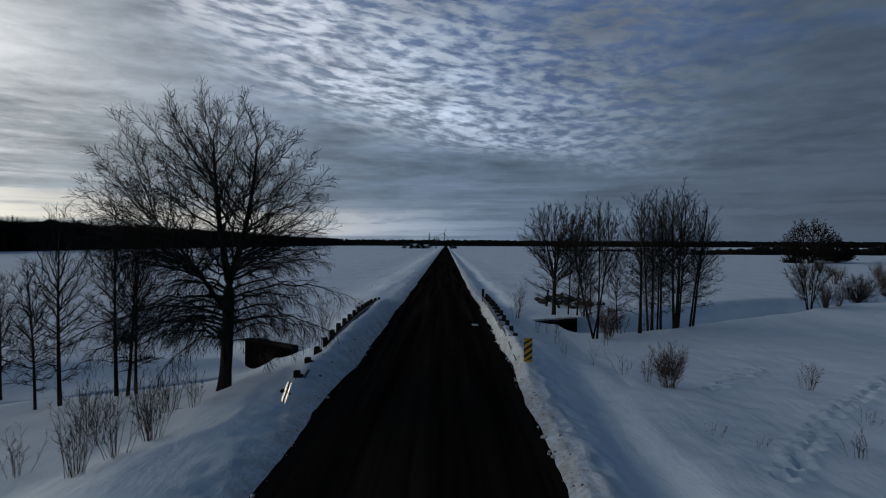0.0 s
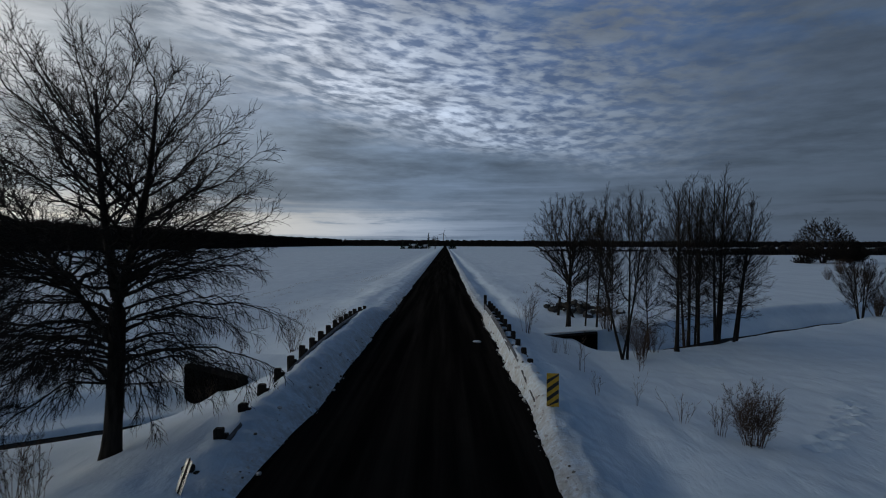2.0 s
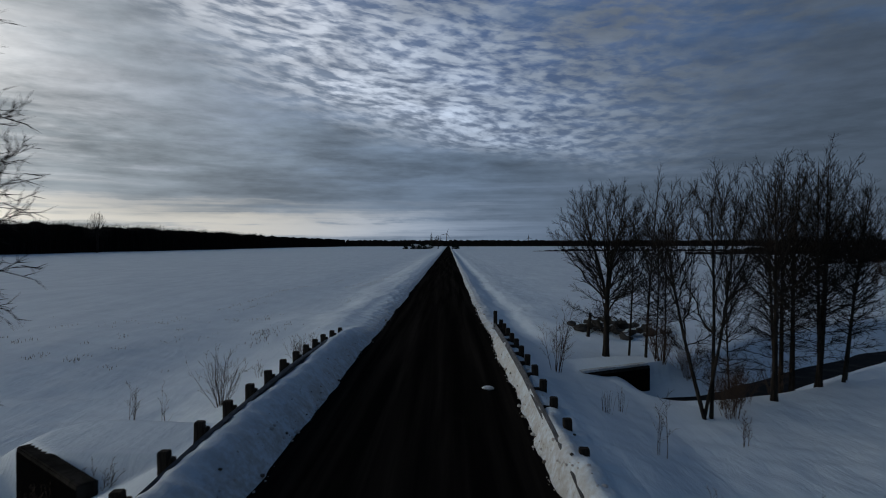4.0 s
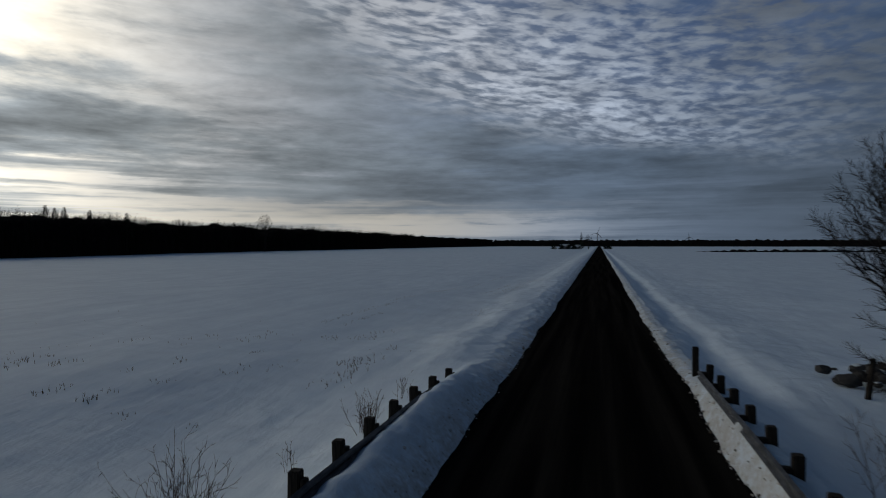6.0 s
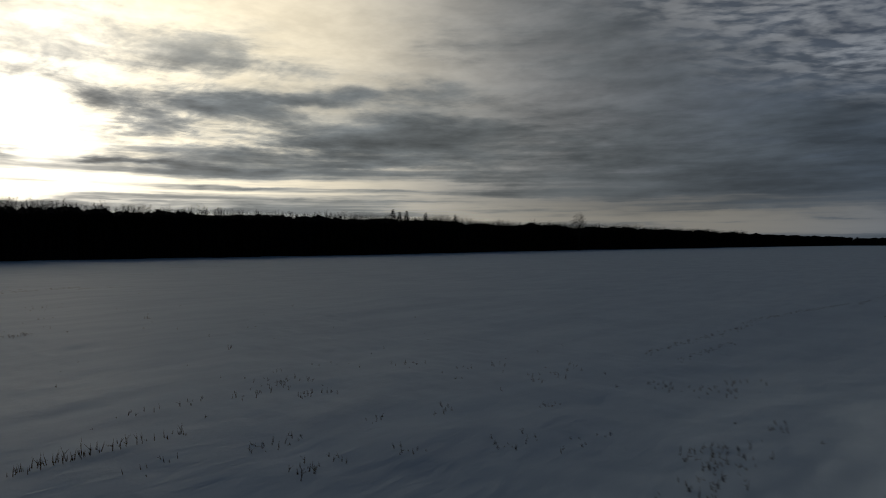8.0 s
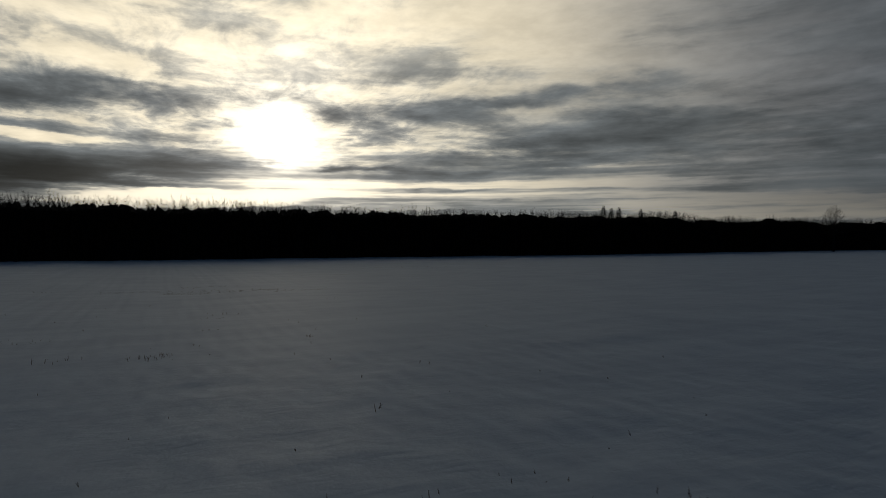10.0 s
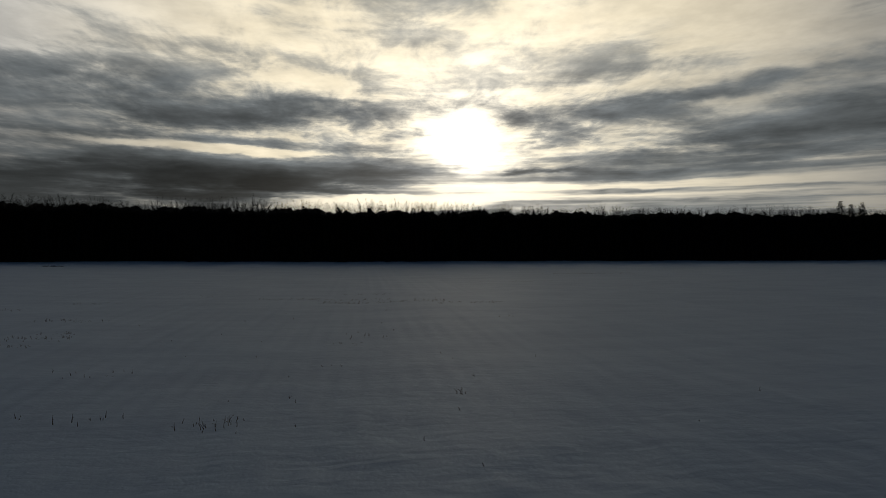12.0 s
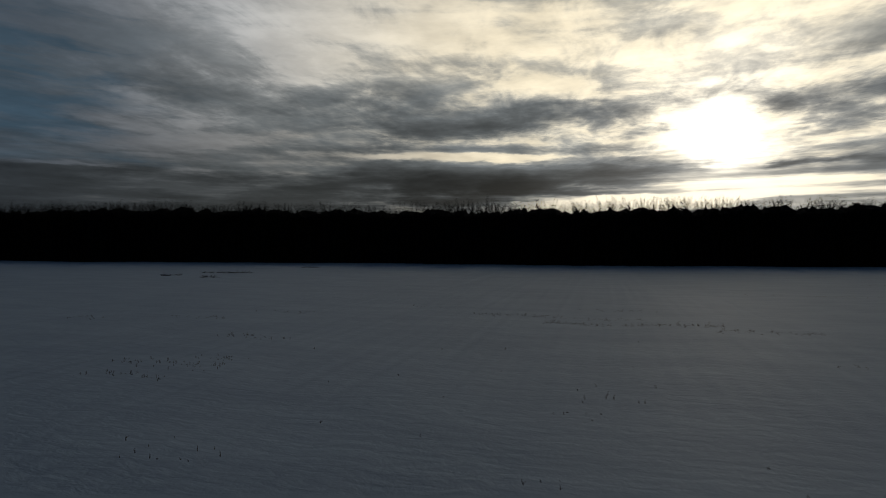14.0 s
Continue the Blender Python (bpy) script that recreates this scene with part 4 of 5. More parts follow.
def valley_tree(x, y, h, wide, seed, label):
    """A broad many-stemmed tree with branches down to the ground."""
    root = thing("round_tree", on_land(x, y), label, "tree", "trees in the valley")
    leaders = [(column(0.3 * math.cos(2.4 * k), 0.3 * math.sin(2.4 * k), -0.4, 0.62 * h, 0.34 * wide * math.cos(2.4 * k), 0.34 * wide * math.sin(2.4 * k), 0.8), 0.22, 0.06, 0.05) for k in range(6)]
    tips = dome_tips(130, seed, (0, 0, 0.38 * h), (wide, wide, wide), 0.62 * h, 0.36 * h, 0.85, 0.2)
    spec = [(2.0, 0.2, 36, 0.62, 3, 3, 0.04, 0.01, 0.6, 0.5), (5, 0.2, 36, 0.8, 2, 3, 0.05, 0.01, 0.8, 0.6)]
    crown_tree(root, seed, leaders, tips, lambda z: float(np.interp(z / h, [0.1, 0.5, 1.0], [85, 60, 25])), lambda z: -0.04, spec, 0.042, lambda z: 0.02)


valley_tree(105.0, 170.0, 12.5, 8.0, 960, "broad dark bare tree standing by itself in the valley")
valley_tree(113.0, 171.0, 6.5, 5.0, 970, "low dark bare tree beside a broader one in the valley")
for k, (x, y, h, wide) in enumerate([(98.5, 168.0, 3.2, 3.2), (142.0, 172.0, 4.5, 6.0), (126.0, 150.0, 3.4, 5.0), (152.0, 160.0, 4.6, 6.0), (120.0, 132.0, 2.8, 4.0), (136.0, 140.0, 3.0, 5.0)]):
    thicket_tree(x, y, h, wide, 900 + 2 * k, "broad dark bare thicket standing by itself in the valley")
dome_tree(205.0, 262.0, 11.0, 5.0, 940, "round bare tree standing by itself in the valley", 3.0)


# ---- the woods that close the west field ----
def far_tree(b, h, rng):
    """A bare woodland tree: a bole that breaks up near the top into a dense head of fine branches."""
    up = Vector((0, 0, 1))
    path, ways, radii = b.limb(Vector((0, 0, -0.3)), up, h * 0.72, 0.2, 3, 3, 0.02, 0.05)
    for c in range(13):
        start = path[rng.choice((2, 3))]
        tilt = rng.uniform(0.05, 1.0)
        d = b.aside(up, tilt, rng.uniform(0, 6.28))
        size = (h - start.z) * rng.uniform(0.78, 0.95) * (1 + 0.25 * tilt)
        sub, w, r = b.limb(start, d, size, 0.08, 3, 3, 0.08, 0.06)
        for q in range(17):
            i = rng.choice((0, 1, 1, 2, 2))
            b.limb(sub[i].lerp(sub[i + 1], rng.random()), b.aside(w[i], rng.uniform(0.3, 0.9), rng.uniform(0, 6.28)), rng.uniform(0.4, 1.1), 0.024, 1, 3, 0.05, 0.15)


def edge_x(y):
    return -195 - 30 * float(smooth(y, 180, 420)) - 30 * float(smooth(y, 450, 1000)) + 3.0 * math.sin(y / 23.0)


def grown(y):
    """The woods stand taller towards the south."""
    wave = 0.035 * math.sin(y / 17.0) + 0.03 * math.sin(y / 7.3) + 0.02 * math.sin(y / 3.1)
    return 1.02 + wave * float(smooth(y, 120, 260)) + 0.10 * float(smooth(y, 260, 420)) + 0.16 * (1 - float(smooth(y, -130, 40)))


def make_woods():
    rng, kinds = random.Random(5), []
    for k in range(10):
        b = Bush(60 + k, 0.02)
        far_tree(b, 17.0, rng)
        kinds.append((np.array(b.v), [np.array(f) for f in b.f]))
    verts, faces, base, y = [], [], 0, -420.0
    while y < 800:
        for row in range(2):
            yy = y + rng.uniform(-1.5, 1.5)
            tall = (rng.gauss(16.8, 0.45) + 0.35 * math.sin(yy / 31.0) + 0.3 * math.sin(yy / 9.0) + (rng.uniform(0.6, 1.3) if rng.random() < 0.05 else 0.0)) / 17.0 * grown(yy)
            v, f = kinds[rng.randrange(10)]
            a = rng.uniform(0, 6.28)
            turn = np.array(((math.cos(a), -math.sin(a), 0), (math.sin(a), math.cos(a), 0), (0, 0, 1)))
            verts.append((v * (1.0, 1.0, tall)) @ turn + (edge_x(y) - 1.5 - 9.0 * row + rng.uniform(-2.0, 2.0), yy, 0.0))
            faces += [tuple(q + base) for q in f]
            base += len(v)
        y += 2.0 if y < 320 else 3.0
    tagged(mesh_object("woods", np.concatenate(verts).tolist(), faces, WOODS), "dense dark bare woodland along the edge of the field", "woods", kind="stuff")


def ridge(name, line, height, rough, mat, label, seed, deep=14.0, step=1.2, slack=0.1, tail=0.5):
    """An uneven mass of thicket that follows a line, thick and jagged on top."""
    rng, verts, faces, rows = random.Random(seed), [], [], 0
    whole, gone = sum(math.dist(a, b) for a, b in zip(line, line[1:])), 0.0
    for (ax, ay), (bx, by) in zip(line, line[1:]):
        size = math.hypot(bx - ax, by - ay)
        n = max(2, int(size / step))
        nx, ny = -(by - ay) / size, (bx - ax) / size
        for k in range(n):
            x, y = ax + (bx - ax) * k / n, ay + (by - ay) * k / n
            h = height * (grown(y) if name == "thicket" else 1.0) * min(1.0, 0.15 + min(gone + size * k / n, whole - gone - size * k / n) / tail) * (1 + 0.02 * math.sin(rows * 0.11) + 0.02 * math.sin(rows * 0.37) + rng.uniform(-rough, rough))
            for off, up in ((0.0, -0.6), (0.4, 0.55), (1.5, 0.9), (deep * 0.5, 1.0), (deep, 0.8), (deep + 1, -0.6)):
                w = rng.uniform(-0.9, 0.9)
                verts.append((x + nx * (off + w), y + ny * (off + w), h * up * rng.uniform(1 - slack, 1 + slack * 0.5) if up > 0 else -0.6))
            rows += 1
        gone += size
    for k in range(rows - 1):
        for j in range(5):
            a = 6 * k + j
            faces.append((a, a + 1, a + 7, a + 6))
    return tagged(mesh_object(name, verts, faces, mat), label, "woods", kind="stuff")


make_woods()
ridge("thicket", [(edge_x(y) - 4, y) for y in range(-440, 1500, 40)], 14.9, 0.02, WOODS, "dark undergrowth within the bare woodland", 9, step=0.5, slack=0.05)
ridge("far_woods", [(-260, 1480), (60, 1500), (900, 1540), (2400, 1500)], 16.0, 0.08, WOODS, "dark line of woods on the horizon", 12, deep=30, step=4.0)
ridge("hedgerow", [(60, 430), (260, 440)], 1.2, 0.7, WOODS, "low hedgerow along a distant field edge", 14, deep=3, step=1.5, tail=30)
ridge("valley_scrub", [(118, 300), (700, 330)], 4.0, 0.5, WOODS, "dark scrub along the far side of the valley", 15, deep=6, step=1.5, tail=60)


def conifer(m, h, label, seed, wide=0.2, bare=0.25):
    root = thing("spruce_tree", m, label, "tree", "evergreens")
    stem, crown, rng = Bush(seed, 0.03), Bush(seed + 1, 0.03), random.Random(seed)
    stem.limb(Vector((0, 0, -0.4)), Vector((0, 0, 1)), h + 0.4, h * 0.016, 5, 6, 0.01, 0.02)
    tiers = 26
    for k in range(tiers):
        s = bare + (0.98 - bare) * k / tiers
        for j in range(9):
            a = rng.uniform(0, 6.28)
            size = h * wide * (1.02 - s) / (1.02 - bare) * rng.uniform(0.7, 1.15) + 0.2
            d = Vector((math.cos(a), math.sin(a), rng.uniform(-0.25, 0.15))).normalized()
            one = crown.limb(Vector((0, 0, s * h)), d, size, 0.10, 3, 3, 0.08, -0.02)
            for q in range(5):
                i = rng.randrange(1, 3)
                crown.limb(one[0][i], crown.aside(one[1][i], 0.7, rng.uniform(0, 6.28)), size * 0.35, 0.09, 1, 3, 0.1, 0.0)
    return finish(root, stem, crown, BARK, NEEDLES)


for k, (x, y, h, wide) in enumerate([(-204, 203, 20.6, 0.2), (-204, 207, 19.6, 0.2), (-205, 212, 20.2, 0.19), (-205, 224, 19.8, 0.2), (-206, 245, 19.6, 0.2)]):
    conifer(pose(x, y, 0), h, "dark pine rising above the bare woods", 1200 + 2 * k, wide, 0.45)
conifer(pose(-17.5, 625, 0), 18.0, "tall dark spruce beside a distant farmstead", 1220, 0.2, 0.08)
for k, (x, y, h) in enumerate([(-29, 612, 9.0), (-36, 612, 8.0), (-44, 620, 8.5), (-24, 615, 8.0), (6, 640, 8.0), (10, 660, 7.0)]):
    conifer(pose(x, y, 0), h, "dark evergreen beside a distant farmstead", 1230 + 2 * k, 0.42, 0.05)
dome_tree(-207.0, 360.0, 25.0, 6.5, 1300, "tall round bare tree standing above its neighbours", 9.0)
dome_tree(-11.0, 640.0, 15.0, 5.5, 1310, "round bare tree beside a distant farmstead", 4.0)

WEEDS = [(-123.1, -28.6, 0.8), (-125.2, -28.7, 1.2), (-135.0, -28.0, 2.2), (-118.5, -16.4, 1.6), (-133.6, -23.3, 1.5), (-134.3, -20.9, 1.5), (-161.8, -22.5, 1.2), (-162.2, -21.0, 1.2)]
# low dark weed clumps out on the field, in front of the woods
for k, (x, y, wide) in enumerate(WEEDS):
    root = thing("weed_clump", on_land(x, y), "low flattened clump of dark dead weeds in the snow", "weeds", "weed clumps on the field")
    b = Bush(1400 + k, 0.03)
    for q in range(60):
        p = Vector((b.rng.gauss(0, 0.25), b.rng.uniform(-wide, wide), -0.1))
        b.limb(p, Vector((b.rng.gauss(0, 0.5), b.rng.gauss(0, 1.2), b.rng.uniform(0.25, 0.8))).normalized(), b.rng.uniform(0.3, 0.8), 0.05, 2, 4, 0.2, -0.1)
    tagged(mesh_object("stalks", b.v, b.f, WOODS, root), kind="stuff")

# a nest of sticks lodged low among the stems by the creek
root = thing("stick_nest", pose(-10.75, 19.75, float(land(-10.75, 19.75)) + 1.95), "dark nest of sticks lodged between bare stems", "nest")
b = Bush(77, 0.006)
for k in range(160):
    a, r = b.rng.uniform(0, 6.28), b.rng.uniform(0.0, 0.32)
    p = Vector((r * math.cos(a), r * 0.7 * math.sin(a), b.rng.gauss(0.0, 0.05)))
    b.limb(p, Vector((math.cos(a + 1.6), math.sin(a + 1.6), b.rng.gauss(0, 0.25))).normalized(), b.rng.uniform(0.15, 0.4), 0.012, 2, 3, 0.2, 0.0)
tagged(mesh_object("sticks", b.v, b.f, BARK, root), kind="stuff")

# ---- guard rails ----
def w_beam(points, parent, label):
    """A corrugated rail along points, its waves facing the road (side +1: to the east)."""
    prof = [(0.0, -0.155), (0.055, -0.12), (0.075, -0.085), (0.02, -0.035), (0.0, 0.0), (0.02, 0.035), (0.075, 0.085), (0.055, 0.12), (0.0, 0.155)]
    verts, faces = [], []
    m = len(prof)
    for x, y, z, side in points:
        for back in (0.0, -0.006):
            for px, pz in prof:
                verts.append((x + side * (px + back), y, z + pz))
    for k in range(len(points) - 1):
        a, b = 2 * m * k, 2 * m * (k + 1)
        for j in range(m - 1):
            faces.append((a + j, a + j + 1, b + j + 1, b + j))
            faces.append((a + m + j, b + m + j, b + m + j + 1, a + m + j + 1))
    return mesh_object("rail", verts, faces, STEEL, parent, label)


def guard_rail(rows, side, label, gap=0.205):
    """rows: post places (x, y, top); side: +1 where the road lies to the east."""
    x0, y0, z0 = rows[0]
    root = thing("guard_rail", Matrix.Identity(4), label, "guard rail")
    rng = random.Random(int(x0 * 100))
    for x, y, top in rows:
        bm = bmesh.new()
        foot = float(land(x, y)) - 0.35
        box(bm, 0, 0, (foot - top) / 2, 0.2, 0.2, top - foot, 0.018)
        p = part("post", bm, TIMBER, root)
        p.matrix_local = pose(x, y, top, rng.uniform(-2, 2), rng.uniform(-2.5, 2.5), rng.uniform(-4, 4))
        bm = bmesh.new()
        box(bm, side * (gap / 2 + 0.05), 0, -0.28 if gap < 0.25 else -0.36, gap - 0.11, 0.15, 0.32 if gap < 0.25 else 0.24, 0.012)
        part("block", bm, TIMBER, p)
    w_beam([(x + side * gap, y, top - 0.34, side) for x, y, top in rows], root, "galvanised corrugated steel rail, half buried in snow")
    return root


left_x = lambda y: float(np.interp(y, [17, 26, 36, 40, 44], [-4.8, -4.95, -5.0, -5.08, -4.9]))
left_top = lambda y: float(np.interp(y, [17, 19, 21, 24, 27, 34, 37, 39, 41, 44], [0.32, 0.6, 0.74, 0.92, 1.06, 1.14, 1.06, 1.0, 0.94, 0.76]))
guard_rail([(left_x(y), y, left_top(y)) for y in np.arange(17.5, 43.8, 1.62)], 1, "timber-post guard rail banked up with ploughed snow")
guard_rail([(3.15, y, float(np.interp(y, [23, 25, 26.5, 28.4, 30, 32, 33.5, 38, 46], [0.42, 0.56, 0.74, 0.84, 0.88, 0.96, 1.02, 1.04, 0.92]))) for y in np.arange(23.1, 46.6, 1.72)], -1, "timber-post guard rail with snow heaped against it", 0.31)

# tall post at the far end of the eastern rail
bm = bmesh.new()
box(bm, 0, 0, 0.0, 0.2, 0.2, 1.9, 0.02)
end_post = part("end_post", bm, TIMBER)
end_post.matrix_world = pose(3.0, 47.4, 0.22)
tagged(end_post, "dark upright timber post at the end of the guard rail", "post")


def marker(m, front, label):
    """A tall narrow hazard board on a steel post; slanting stripes on its front (towards -y)."""
    root = thing("hazard_marker", m, label, "road sign")
    bm = bmesh.new()
    box(bm, 0, 0.03, 0.40, 0.06, 0.04, 1.7, 0.008)
    part("post", bm, STEEL, root)
    bm = bmesh.new()
    box(bm, 0, 0, 0.88, 0.32 if front else 0.24, 0.006, 0.88, 0.002)
    part("board", bm, YELLOW if front else ALUMINIUM, root)
    if not front:
        bm = bmesh.new()
        box(bm, 0.01, -0.012, 0.80, 0.035, 0.016, 1.1, 0.004)
        part("stay", bm, TIMBER, root, "dark stay down the middle of the board")
    else:
        for k in range(4):
            z = 0.50 + 0.235 * k
            w, hgt = 0.155, 0.11
            bm = bmesh.new()
            vs = []
            for yy in (-0.0045, -0.0085):
                vs.append([bm.verts.new((sx, yy, min(max(z + sx * 0.75 + sz, 0.445), 1.315))) for sx, sz in ((-w, -hgt / 2), (w, -hgt / 2), (w, hgt / 2), (-w, hgt / 2))])
            bm.faces.new(vs[1])
            for j in range(4):
                bm.faces.new((vs[0][j], vs[0][(j + 1) % 4], vs[1][(j + 1) % 4], vs[1][j]))
            part("stripe", bm, BLACK, root, "slanting black stripe")
    return root


marker(pose(3.03, 21.6, 0.0, 0, 0, -6), True, "yellow and black striped hazard board beside the snow bank")
marker(pose(-4.75, 16.3, -0.42, -22, 0, -42), False, "leaning bare metal back of a hazard board")


# ---- culvert ----
def headwall(name, a, b, top, low, thick, label, capped=True):
    a, b = Vector((*a, 0)), Vector((*b, 0))
    d = b - a
    root = thing(name, Matrix.Translation(a.lerp(b, 0.5)) @ Matrix.Rotation(math.atan2(d.y, d.x), 4, "Z"), label, "culvert")
    bm = bmesh.new()
    box(bm, 0, thick / 2, (top + low) / 2, d.length, thick, top - low, 0.03)
    part("wall", bm, CONCRETE, root)
    # thin panel just proud of the wall, its black painted in for shade
    bm = bmesh.new()
    box(bm, 0, -0.002, (top + low) / 2 - 0.08, d.length - 0.06, 0.03, top - low - 0.06, 0.004)
    part("shade_panel", bm, CULVERT_SHADE, root, "thin near-black panel over the wall, painted as the culvert's shade")
    if capped:
        bm = bmesh.new()
        box(bm, 0, thick / 2, top + 0.03, d.length - 0.02, thick - 0.03, 0.12, 0.055)
        part("snow_cap", bm, SNOW, root, "snow lying on the wall")
    return root


headwall("culvert_wall", (5.6, 37.3), (8.7, 38.9), -0.12, -1.9, 0.4, "dark concrete culvert wing wall above the creek")
headwall("culvert_wall", (-9.6, 28.1), (-6.8, 25.9), 0.2, -1.9, 0.4, "dark concrete culvert wing wall above the creek", False)

# lump of snow lying on the road
bm = bmesh.new()
bmesh.ops.create_icosphere(bm, subdivisions=2, radius=0.22)
for v in bm.verts:
    v.co *= 1 + 0.25 * noise.noise(v.co * 6)
    v.co.z *= 0.25
lump = part("snow_lump", bm, SNOW)
lump.matrix_world = pose(1.74, 34.4, 0.04)
tagged(lump, "small flat lump of snow lying on the asphalt", "snow lump")


# ---- far things ----
def turbine(m, hub, blade, turn, label):
    root = thing("wind_turbine", m, label, "wind turbine", "wind turbines")
    bm = bmesh.new()
    bmesh.ops.create_cone(bm, segments=10, radius1=1.4, radius2=0.8, depth=hub + 2, cap_ends=True, matrix=Matrix.Translation((0, 0, hub / 2 - 1)))
    part("tower", bm, OFFWHITE, root)
    bm = bmesh.new()
    box(bm, 0, 1.0, hub, 1.8, 4.5, 1.8, 0.3)
    part("nacelle", bm, OFFWHITE, root)
    for k in range(3):
        bm = bmesh.new()
        made = bmesh.ops.create_cone(bm, segments=6, radius1=0.9, radius2=0.25, depth=blade, cap_ends=True, matrix=Matrix.Translation((0, 0, blade / 2)))
        bmesh.ops.scale(bm, vec=(1, 0.3, 1), verts=made["verts"])
        part("blade", bm, OFFWHITE, root).matrix_local = pose(0, -1.6, hub, 0, turn + 120 * k, 0)


turbine(pose(-5, 1570, 0), 33, 16, 20, "slender three-bladed wind turbine on the horizon")
turbine(pose(215, 1600, 0), 23, 11, -8, "slender three-bladed wind turbine on the horizon")


def house(m, w, d, h, label):
    root = thing("farmhouse", m, label, "house")
    bm = bmesh.new()
    box(bm, 0, 0, h / 2 - 0.2, w, d, h + 0.4, 0.03)
    wall = part("wall", bm, OFFWHITE, root)
    bm = bmesh.new()
    vs = [bm.verts.new(v) for v in ((-w / 2 - 0.4, -d / 2 - 0.4, h), (w / 2 + 0.4, -d / 2 - 0.4, h), (w / 2 + 0.4, d / 2 + 0.4, h), (-w / 2 - 0.4, d / 2 + 0.4, h), (-w / 2 - 0.4, 0, h + 2.2), (w / 2 + 0.4, 0, h + 2.2))]
    for f in ((0, 1, 5, 4), (2, 3, 4, 5), (0, 4, 3), (1, 2, 5), (0, 3, 2, 1)):
        bm.faces.new([vs[i] for i in f])
    part("roof", bm, SNOW, root, "snow-covered pitched roof")
    for k in range(2):
        bm = bmesh.new()
        box(bm, w * (0.5 * k - 0.25), -d / 2, h * 0.55, 1.1, 0.12, 1.3, 0.02)
        part("window", bm, BLACK, root)


house(pose(-33, 622, 0), 9, 7, 3.0, "small grey farmhouse with a snowy roof")
house(pose(-22, 634, 0), 6, 5, 2.4, "small grey farm shed with a snowy roof")

# ---- stone heap and fence beside the eastern field ----
def stone(name, m, size, seed, label, group):
    bm = bmesh.new()
    bmesh.ops.create_icosphere(bm, subdivisions=2, radius=size)
    for v in bm.verts:
        n = noise.noise(v.co * (1.3 / size) + Vector((seed * 3.1, 0, 0)))
        v.co *= 1 + 0.35 * n
        v.co.z *= 0.65
    ob = part(name, bm, STONE)
    ob.matrix_world = m
    if seed % 2:
        return tagged(ob, label, "stone", group)
    cap = bmesh.new()
    bmesh.ops.create_icosphere(cap, subdivisions=2, radius=size * 0.62)
    for v in cap.verts:
        v.co *= 1 + 0.25 * noise.noise(v.co * (1.6 / size) + Vector((seed * 1.7, 5, 0)))
        v.co.z = max(v.co.z, -0.1) * 0.4 + size * 0.46
    part("snow_cap", cap, SNOW, ob, "snow lying on the stone")
    return tagged(ob, label, "stone", group)


rng = random.Random(77)
for k in range(64):
    a, r = rng.uniform(0, 6.28), abs(rng.gauss(0, 1))
    x, y = 9.6 + 1.7 * r * math.cos(a), 48.6 + 1.3 * r * math.sin(a)
    up = max(0.0, 0.85 - 0.4 * r)
    stone("stone", pose(x, y, float(land(x, y)) + up * rng.uniform(0.4, 1.0), rng.uniform(-20, 20), rng.uniform(-20, 20), rng.uniform(0, 360)), rng.uniform(0.14, 0.36), k, "dark field stone dusted with snow in a heap", "stone heap")
for x, y, h, tilt in ((8.0, 46.6, 1.4, 6), (8.7, 46.0, 1.2, -28)):
    bm = bmesh.new()
    made = bmesh.ops.create_cone(bm, segments=9, radius1=0.10, radius2=0.085, depth=h + 0.4, cap_ends=True)
    bmesh.ops.bevel(bm, geom=bm.edges[:], offset=0.012, segments=1, affect="EDGES")
    p = part("fence_post", bm, TIMBER)
    p.matrix_world = pose(x, y, float(land(x, y)) + h / 2 - 0.3, 0, tilt, 0)
    tagged(p, "weathered round timber fence post standing in snow", "fence post", "old fence posts")


# ---- stubble showing through the snow ----
def stubble():
    b, rng = Bush(40, 0.004), random.Random(40)

    def stalk(x, y, h):
        d = Vector((rng.gauss(0, 0.16), rng.gauss(0, 0.16), 1)).normalized()
        z = float(land(x, y))
        path = b.limb(Vector((x, y, z - 0.06)), d, 0.8 * h + 0.06, 0.014, 2, 4, 0.06, 0.0)
        if rng.random() < 0.5:
            b.limb(path[0][1], b.aside(d, rng.uniform(0.5, 1.4), rng.uniform(0, 6.28)), h * 0.6, 0.009, 1, 3, 0.1, -0.1)

    # x, y from, y to, stalks, height, spread across
    for x, y0, y1, n, h, w in STUBBLE:
        for k in range(n):
            y = rng.uniform(y0, y1)
            lean = 0.06 * (y - (y0 + y1) / 2)
            tall = 0.8 if x < -55 else 1.0
            stalk(x + lean + rng.gauss(0, w), y, h * tall * rng.uniform(0.25, 0.9))
    tagged(mesh_object("stubble", b.v, b.f, STRAW), "rows of dry corn stubble poking through the snow", "stubble", kind="stuff")


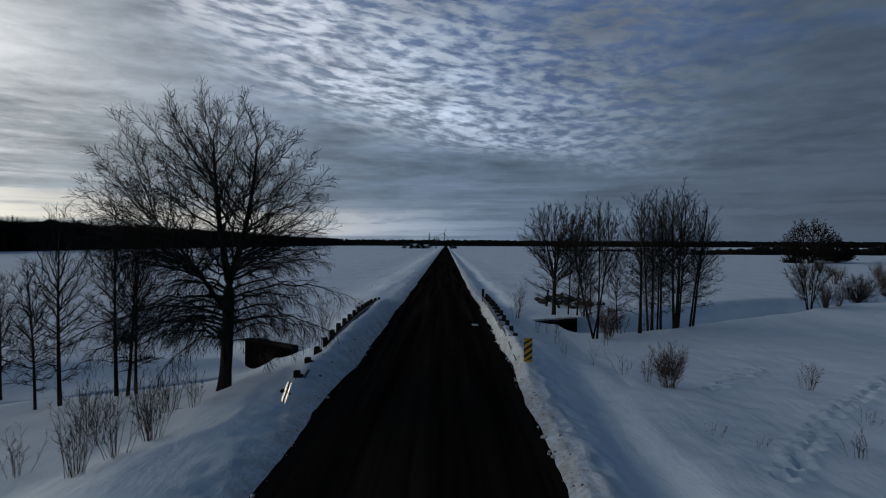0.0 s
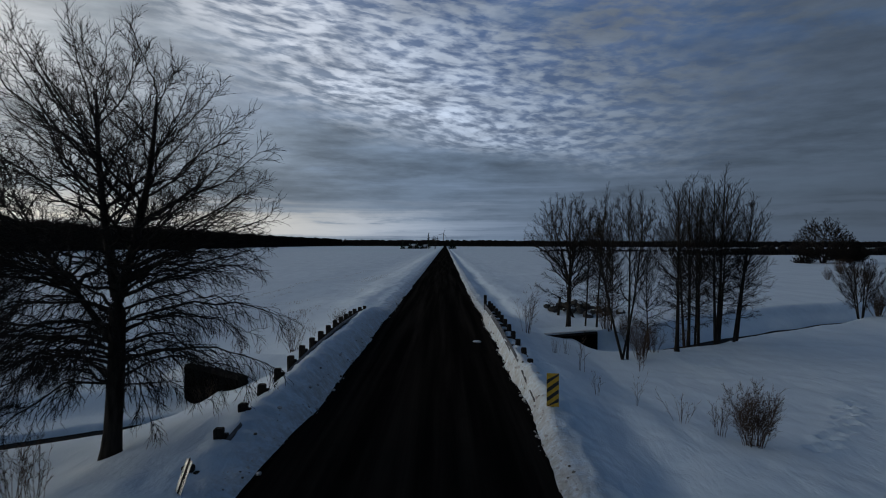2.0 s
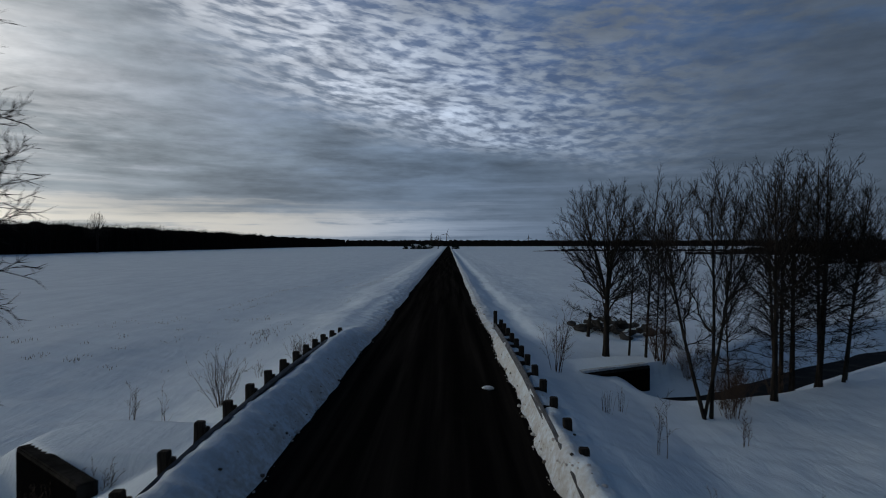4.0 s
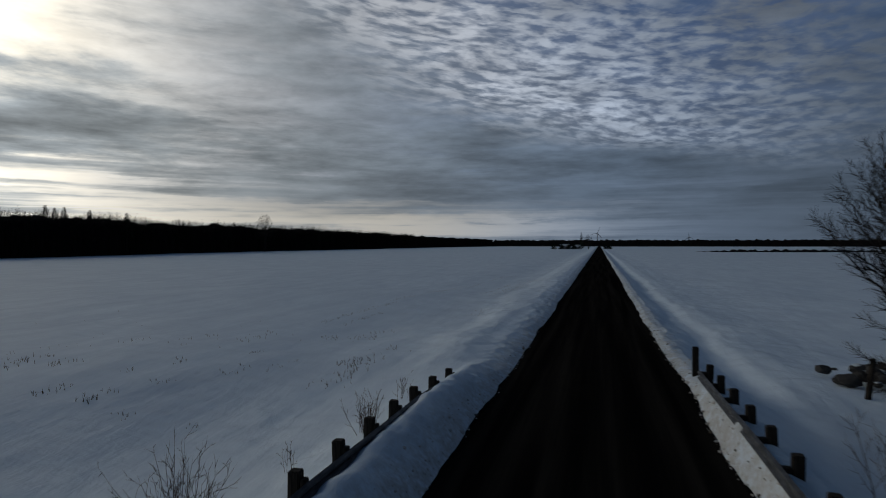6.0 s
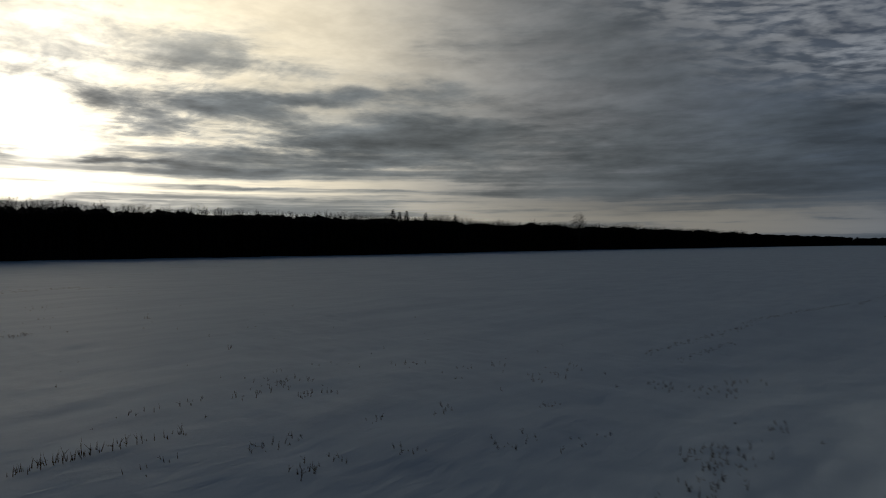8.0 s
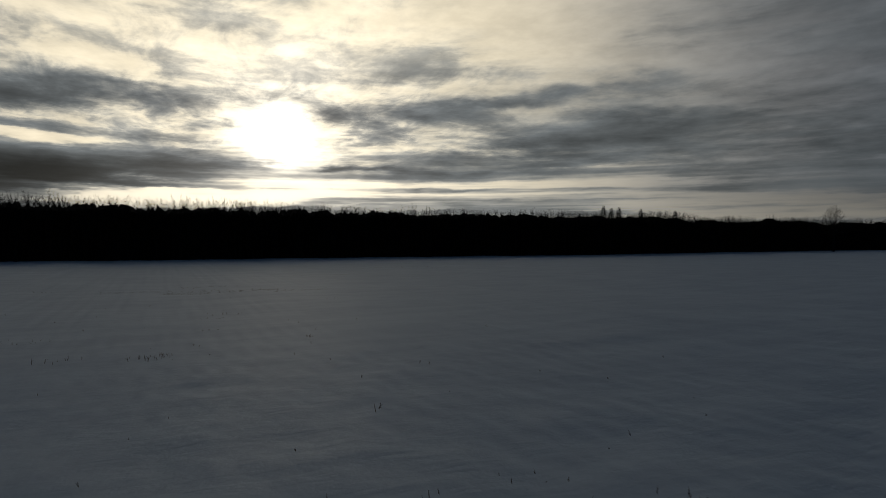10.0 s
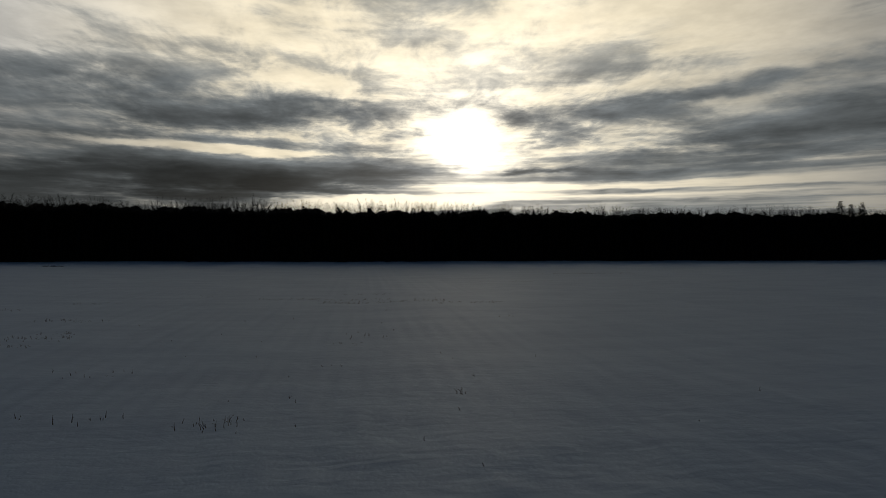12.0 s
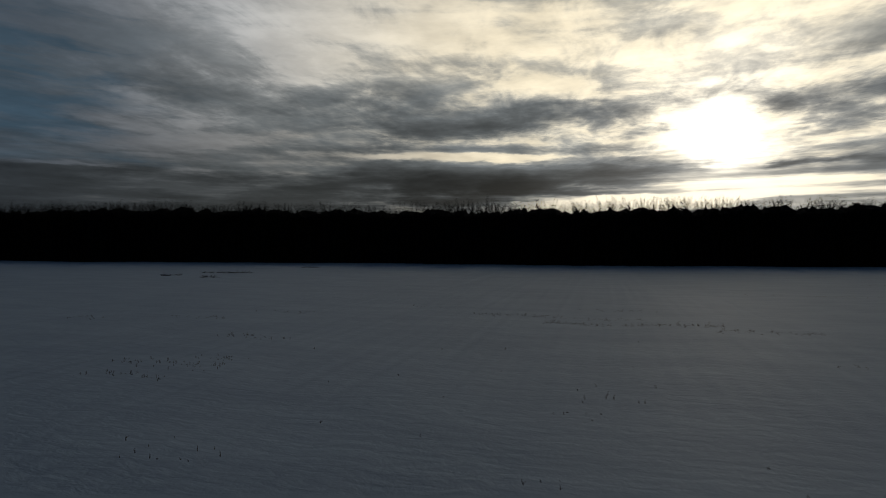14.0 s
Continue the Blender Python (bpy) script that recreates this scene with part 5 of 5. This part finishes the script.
STUBBLE = [
    (-20.6, 35.6, 39.9, 60, 0.46, 0.12), (-20.6, 36.4, 37.6, 14, 0.62, 0.1), (-19.0, 37.0, 39.0, 8, 0.25, 0.2), (-23.0, 38.8, 41.8, 14, 0.3, 0.2), (-22.6, 42.0, 45.0, 26, 0.3, 0.35), (-21.3, 43.6, 44.8, 16, 0.32, 0.2),
    (-18.3, 40.4, 42.0, 20, 0.3, 0.2), (-16.5, 40.2, 41.9, 22, 0.3, 0.2), (-14.4, 39.8, 41.0, 10, 0.25, 0.3), (-12.0, 39.9, 40.6, 5, 0.25, 0.2), (-17.8, 43.5, 44.3, 8, 0.25, 0.2), (-17.2, 45.4, 46.4, 8, 0.25, 0.3),
    (-15.6, 42.6, 43.6, 10, 0.25, 0.2), (-14.2, 44.8, 46.0, 16, 0.26, 0.3), (-12.8, 45.6, 47.8, 9, 0.25, 0.2), (-15.2, 48.0, 48.9, 8, 0.22, 0.2), (-9.6, 44.0, 48.6, 76, 0.34, 0.35), (-10.4, 47.0, 48.4, 14, 0.34, 0.2), (-9.4, 50.4, 51.6, 10, 0.25, 0.25),
    (-19.9, 48.6, 52.0, 12, 0.3, 0.4), (-17.2, 50.0, 54.0, 22, 0.3, 0.4), (-14.0, 53.2, 54.4, 16, 0.32, 0.4), (-12.2, 53.2, 57.0, 30, 0.28, 0.4), (-22.2, 48.8, 49.8, 10, 0.26, 0.3), (-23.2, 43.4, 45.2, 14, 0.3, 0.4), (-24.5, 43.0, 48.0, 12, 0.25, 0.6),
    (-16.6, 58.5, 70.0, 90, 0.2, 0.16), (-16.0, 70.0, 92.0, 130, 0.2, 0.14), (-15.3, 58.0, 64.0, 40, 0.18, 0.14), (-14.0, 92.0, 116.0, 120, 0.2, 0.16), (-9.0, 84.0, 104.0, 110, 0.2, 0.14), (-10.0, 80.0, 100.0, 110, 0.2, 0.14), (-11.2, 82.0, 98.0, 90, 0.2, 0.14), (-8.4, 64.0, 67.5, 14, 0.3, 0.2),
    (-80.4, 34.5, 46.5, 110, 0.3, 0.35), (-77.0, 40.0, 51.0, 120, 0.45, 0.3), (-74.2, 50.0, 55.5, 36, 0.42, 0.3), (-85.6, 42.0, 48.0, 36, 0.3, 0.4), (-85.0, 28.0, 31.0, 20, 0.3, 0.4), (-104.0, 58.0, 70.0, 90, 0.3, 0.4), (-122.0, 74.0, 92.0, 110, 0.3, 0.5), (-65.4, 53.0, 55.0, 6, 0.3, 0.3),
    (-58.6, 23.8, 29.0, 60, 0.3, 0.5), (-56.4, 24.5, 28.2, 34, 0.28, 0.3), (-60.2, 26.5, 29.0, 24, 0.28, 0.3), (-66.2, 23.5, 27.8, 34, 0.28, 0.4), (-70.5, 8.0, 11.0, 24, 0.3, 0.5), (-72.8, 14.0, 19.0, 26, 0.25, 0.4), (-78.0, 18.0, 24.0, 26, 0.25, 0.4),
    (-42.6, 38.8, 40.6, 16, 0.42, 0.3), (-43.5, 35.2, 37.4, 8, 0.42, 0.3), (-44.2, 33.4, 34.2, 5, 0.35, 0.3), (-50.0, 32.6, 35.6, 9, 0.35, 0.4), (-45.0, 46.6, 47.4, 4, 0.35, 0.2), (-57.8, 43.0, 45.4, 8, 0.32, 0.4), (-55.6, 42.4, 44.0, 7, 0.32, 0.3), (-50.4, 42.0, 43.0, 4, 0.3, 0.3), (-30.8, 45.7, 46.1, 3, 0.4, 0.1),
    (-43.0, 39.2, 40.0, 6, 0.3, 0.5), (-62.0, 34.0, 46.0, 14, 0.25, 6.0), (-48.0, 28.0, 52.0, 18, 0.25, 6.0), (-34.0, 30.0, 60.0, 12, 0.25, 6.0), (-20.0, 38.0, 56.0, 24, 0.22, 6.0),
]
stubble()


# ---- lumps thrown up along the edges of the road ----
def edge_lumps():
    rng = random.Random(91)
    ico = bmesh.new()
    bmesh.ops.create_icosphere(ico, subdivisions=1, radius=1.0)
    shape = np.array([v.co[:] for v in ico.verts])
    tris = np.array([[v.index for v in f.verts] for f in ico.faces])
    ico.free()
    verts, faces, base = [], [], 0
    for k in range(1100):
        y = rng.uniform(6, 62)
        size = min(0.012 + rng.expovariate(65.0), 0.07)
        side = rng.random() < 0.6
        off = abs(rng.gauss(0.1, 0.28)) - 0.12
        x = float(right_edge(np.array(y))) + off if side else float(left_edge(np.array(y))) - off
        z = max(float(land(x, y)), 0.0) + size * 0.15
        v = shape * (1 + 0.35 * np.array([[noise.noise(Vector(p) * 1.7 + Vector((k, 0, 0)))] for p in shape]))
        verts.append(v * (size, size * rng.uniform(0.7, 1.3), size * 0.7) + (x, y, z))
        faces.append(tris + base)
        base += len(shape)
    tagged(mesh_object("snow_lumps", np.concatenate(verts).tolist(), np.concatenate(faces).tolist(), GRIT), "gritty lumps of ploughed snow along the road edges", "snow lumps", kind="stuff")


edge_lumps()
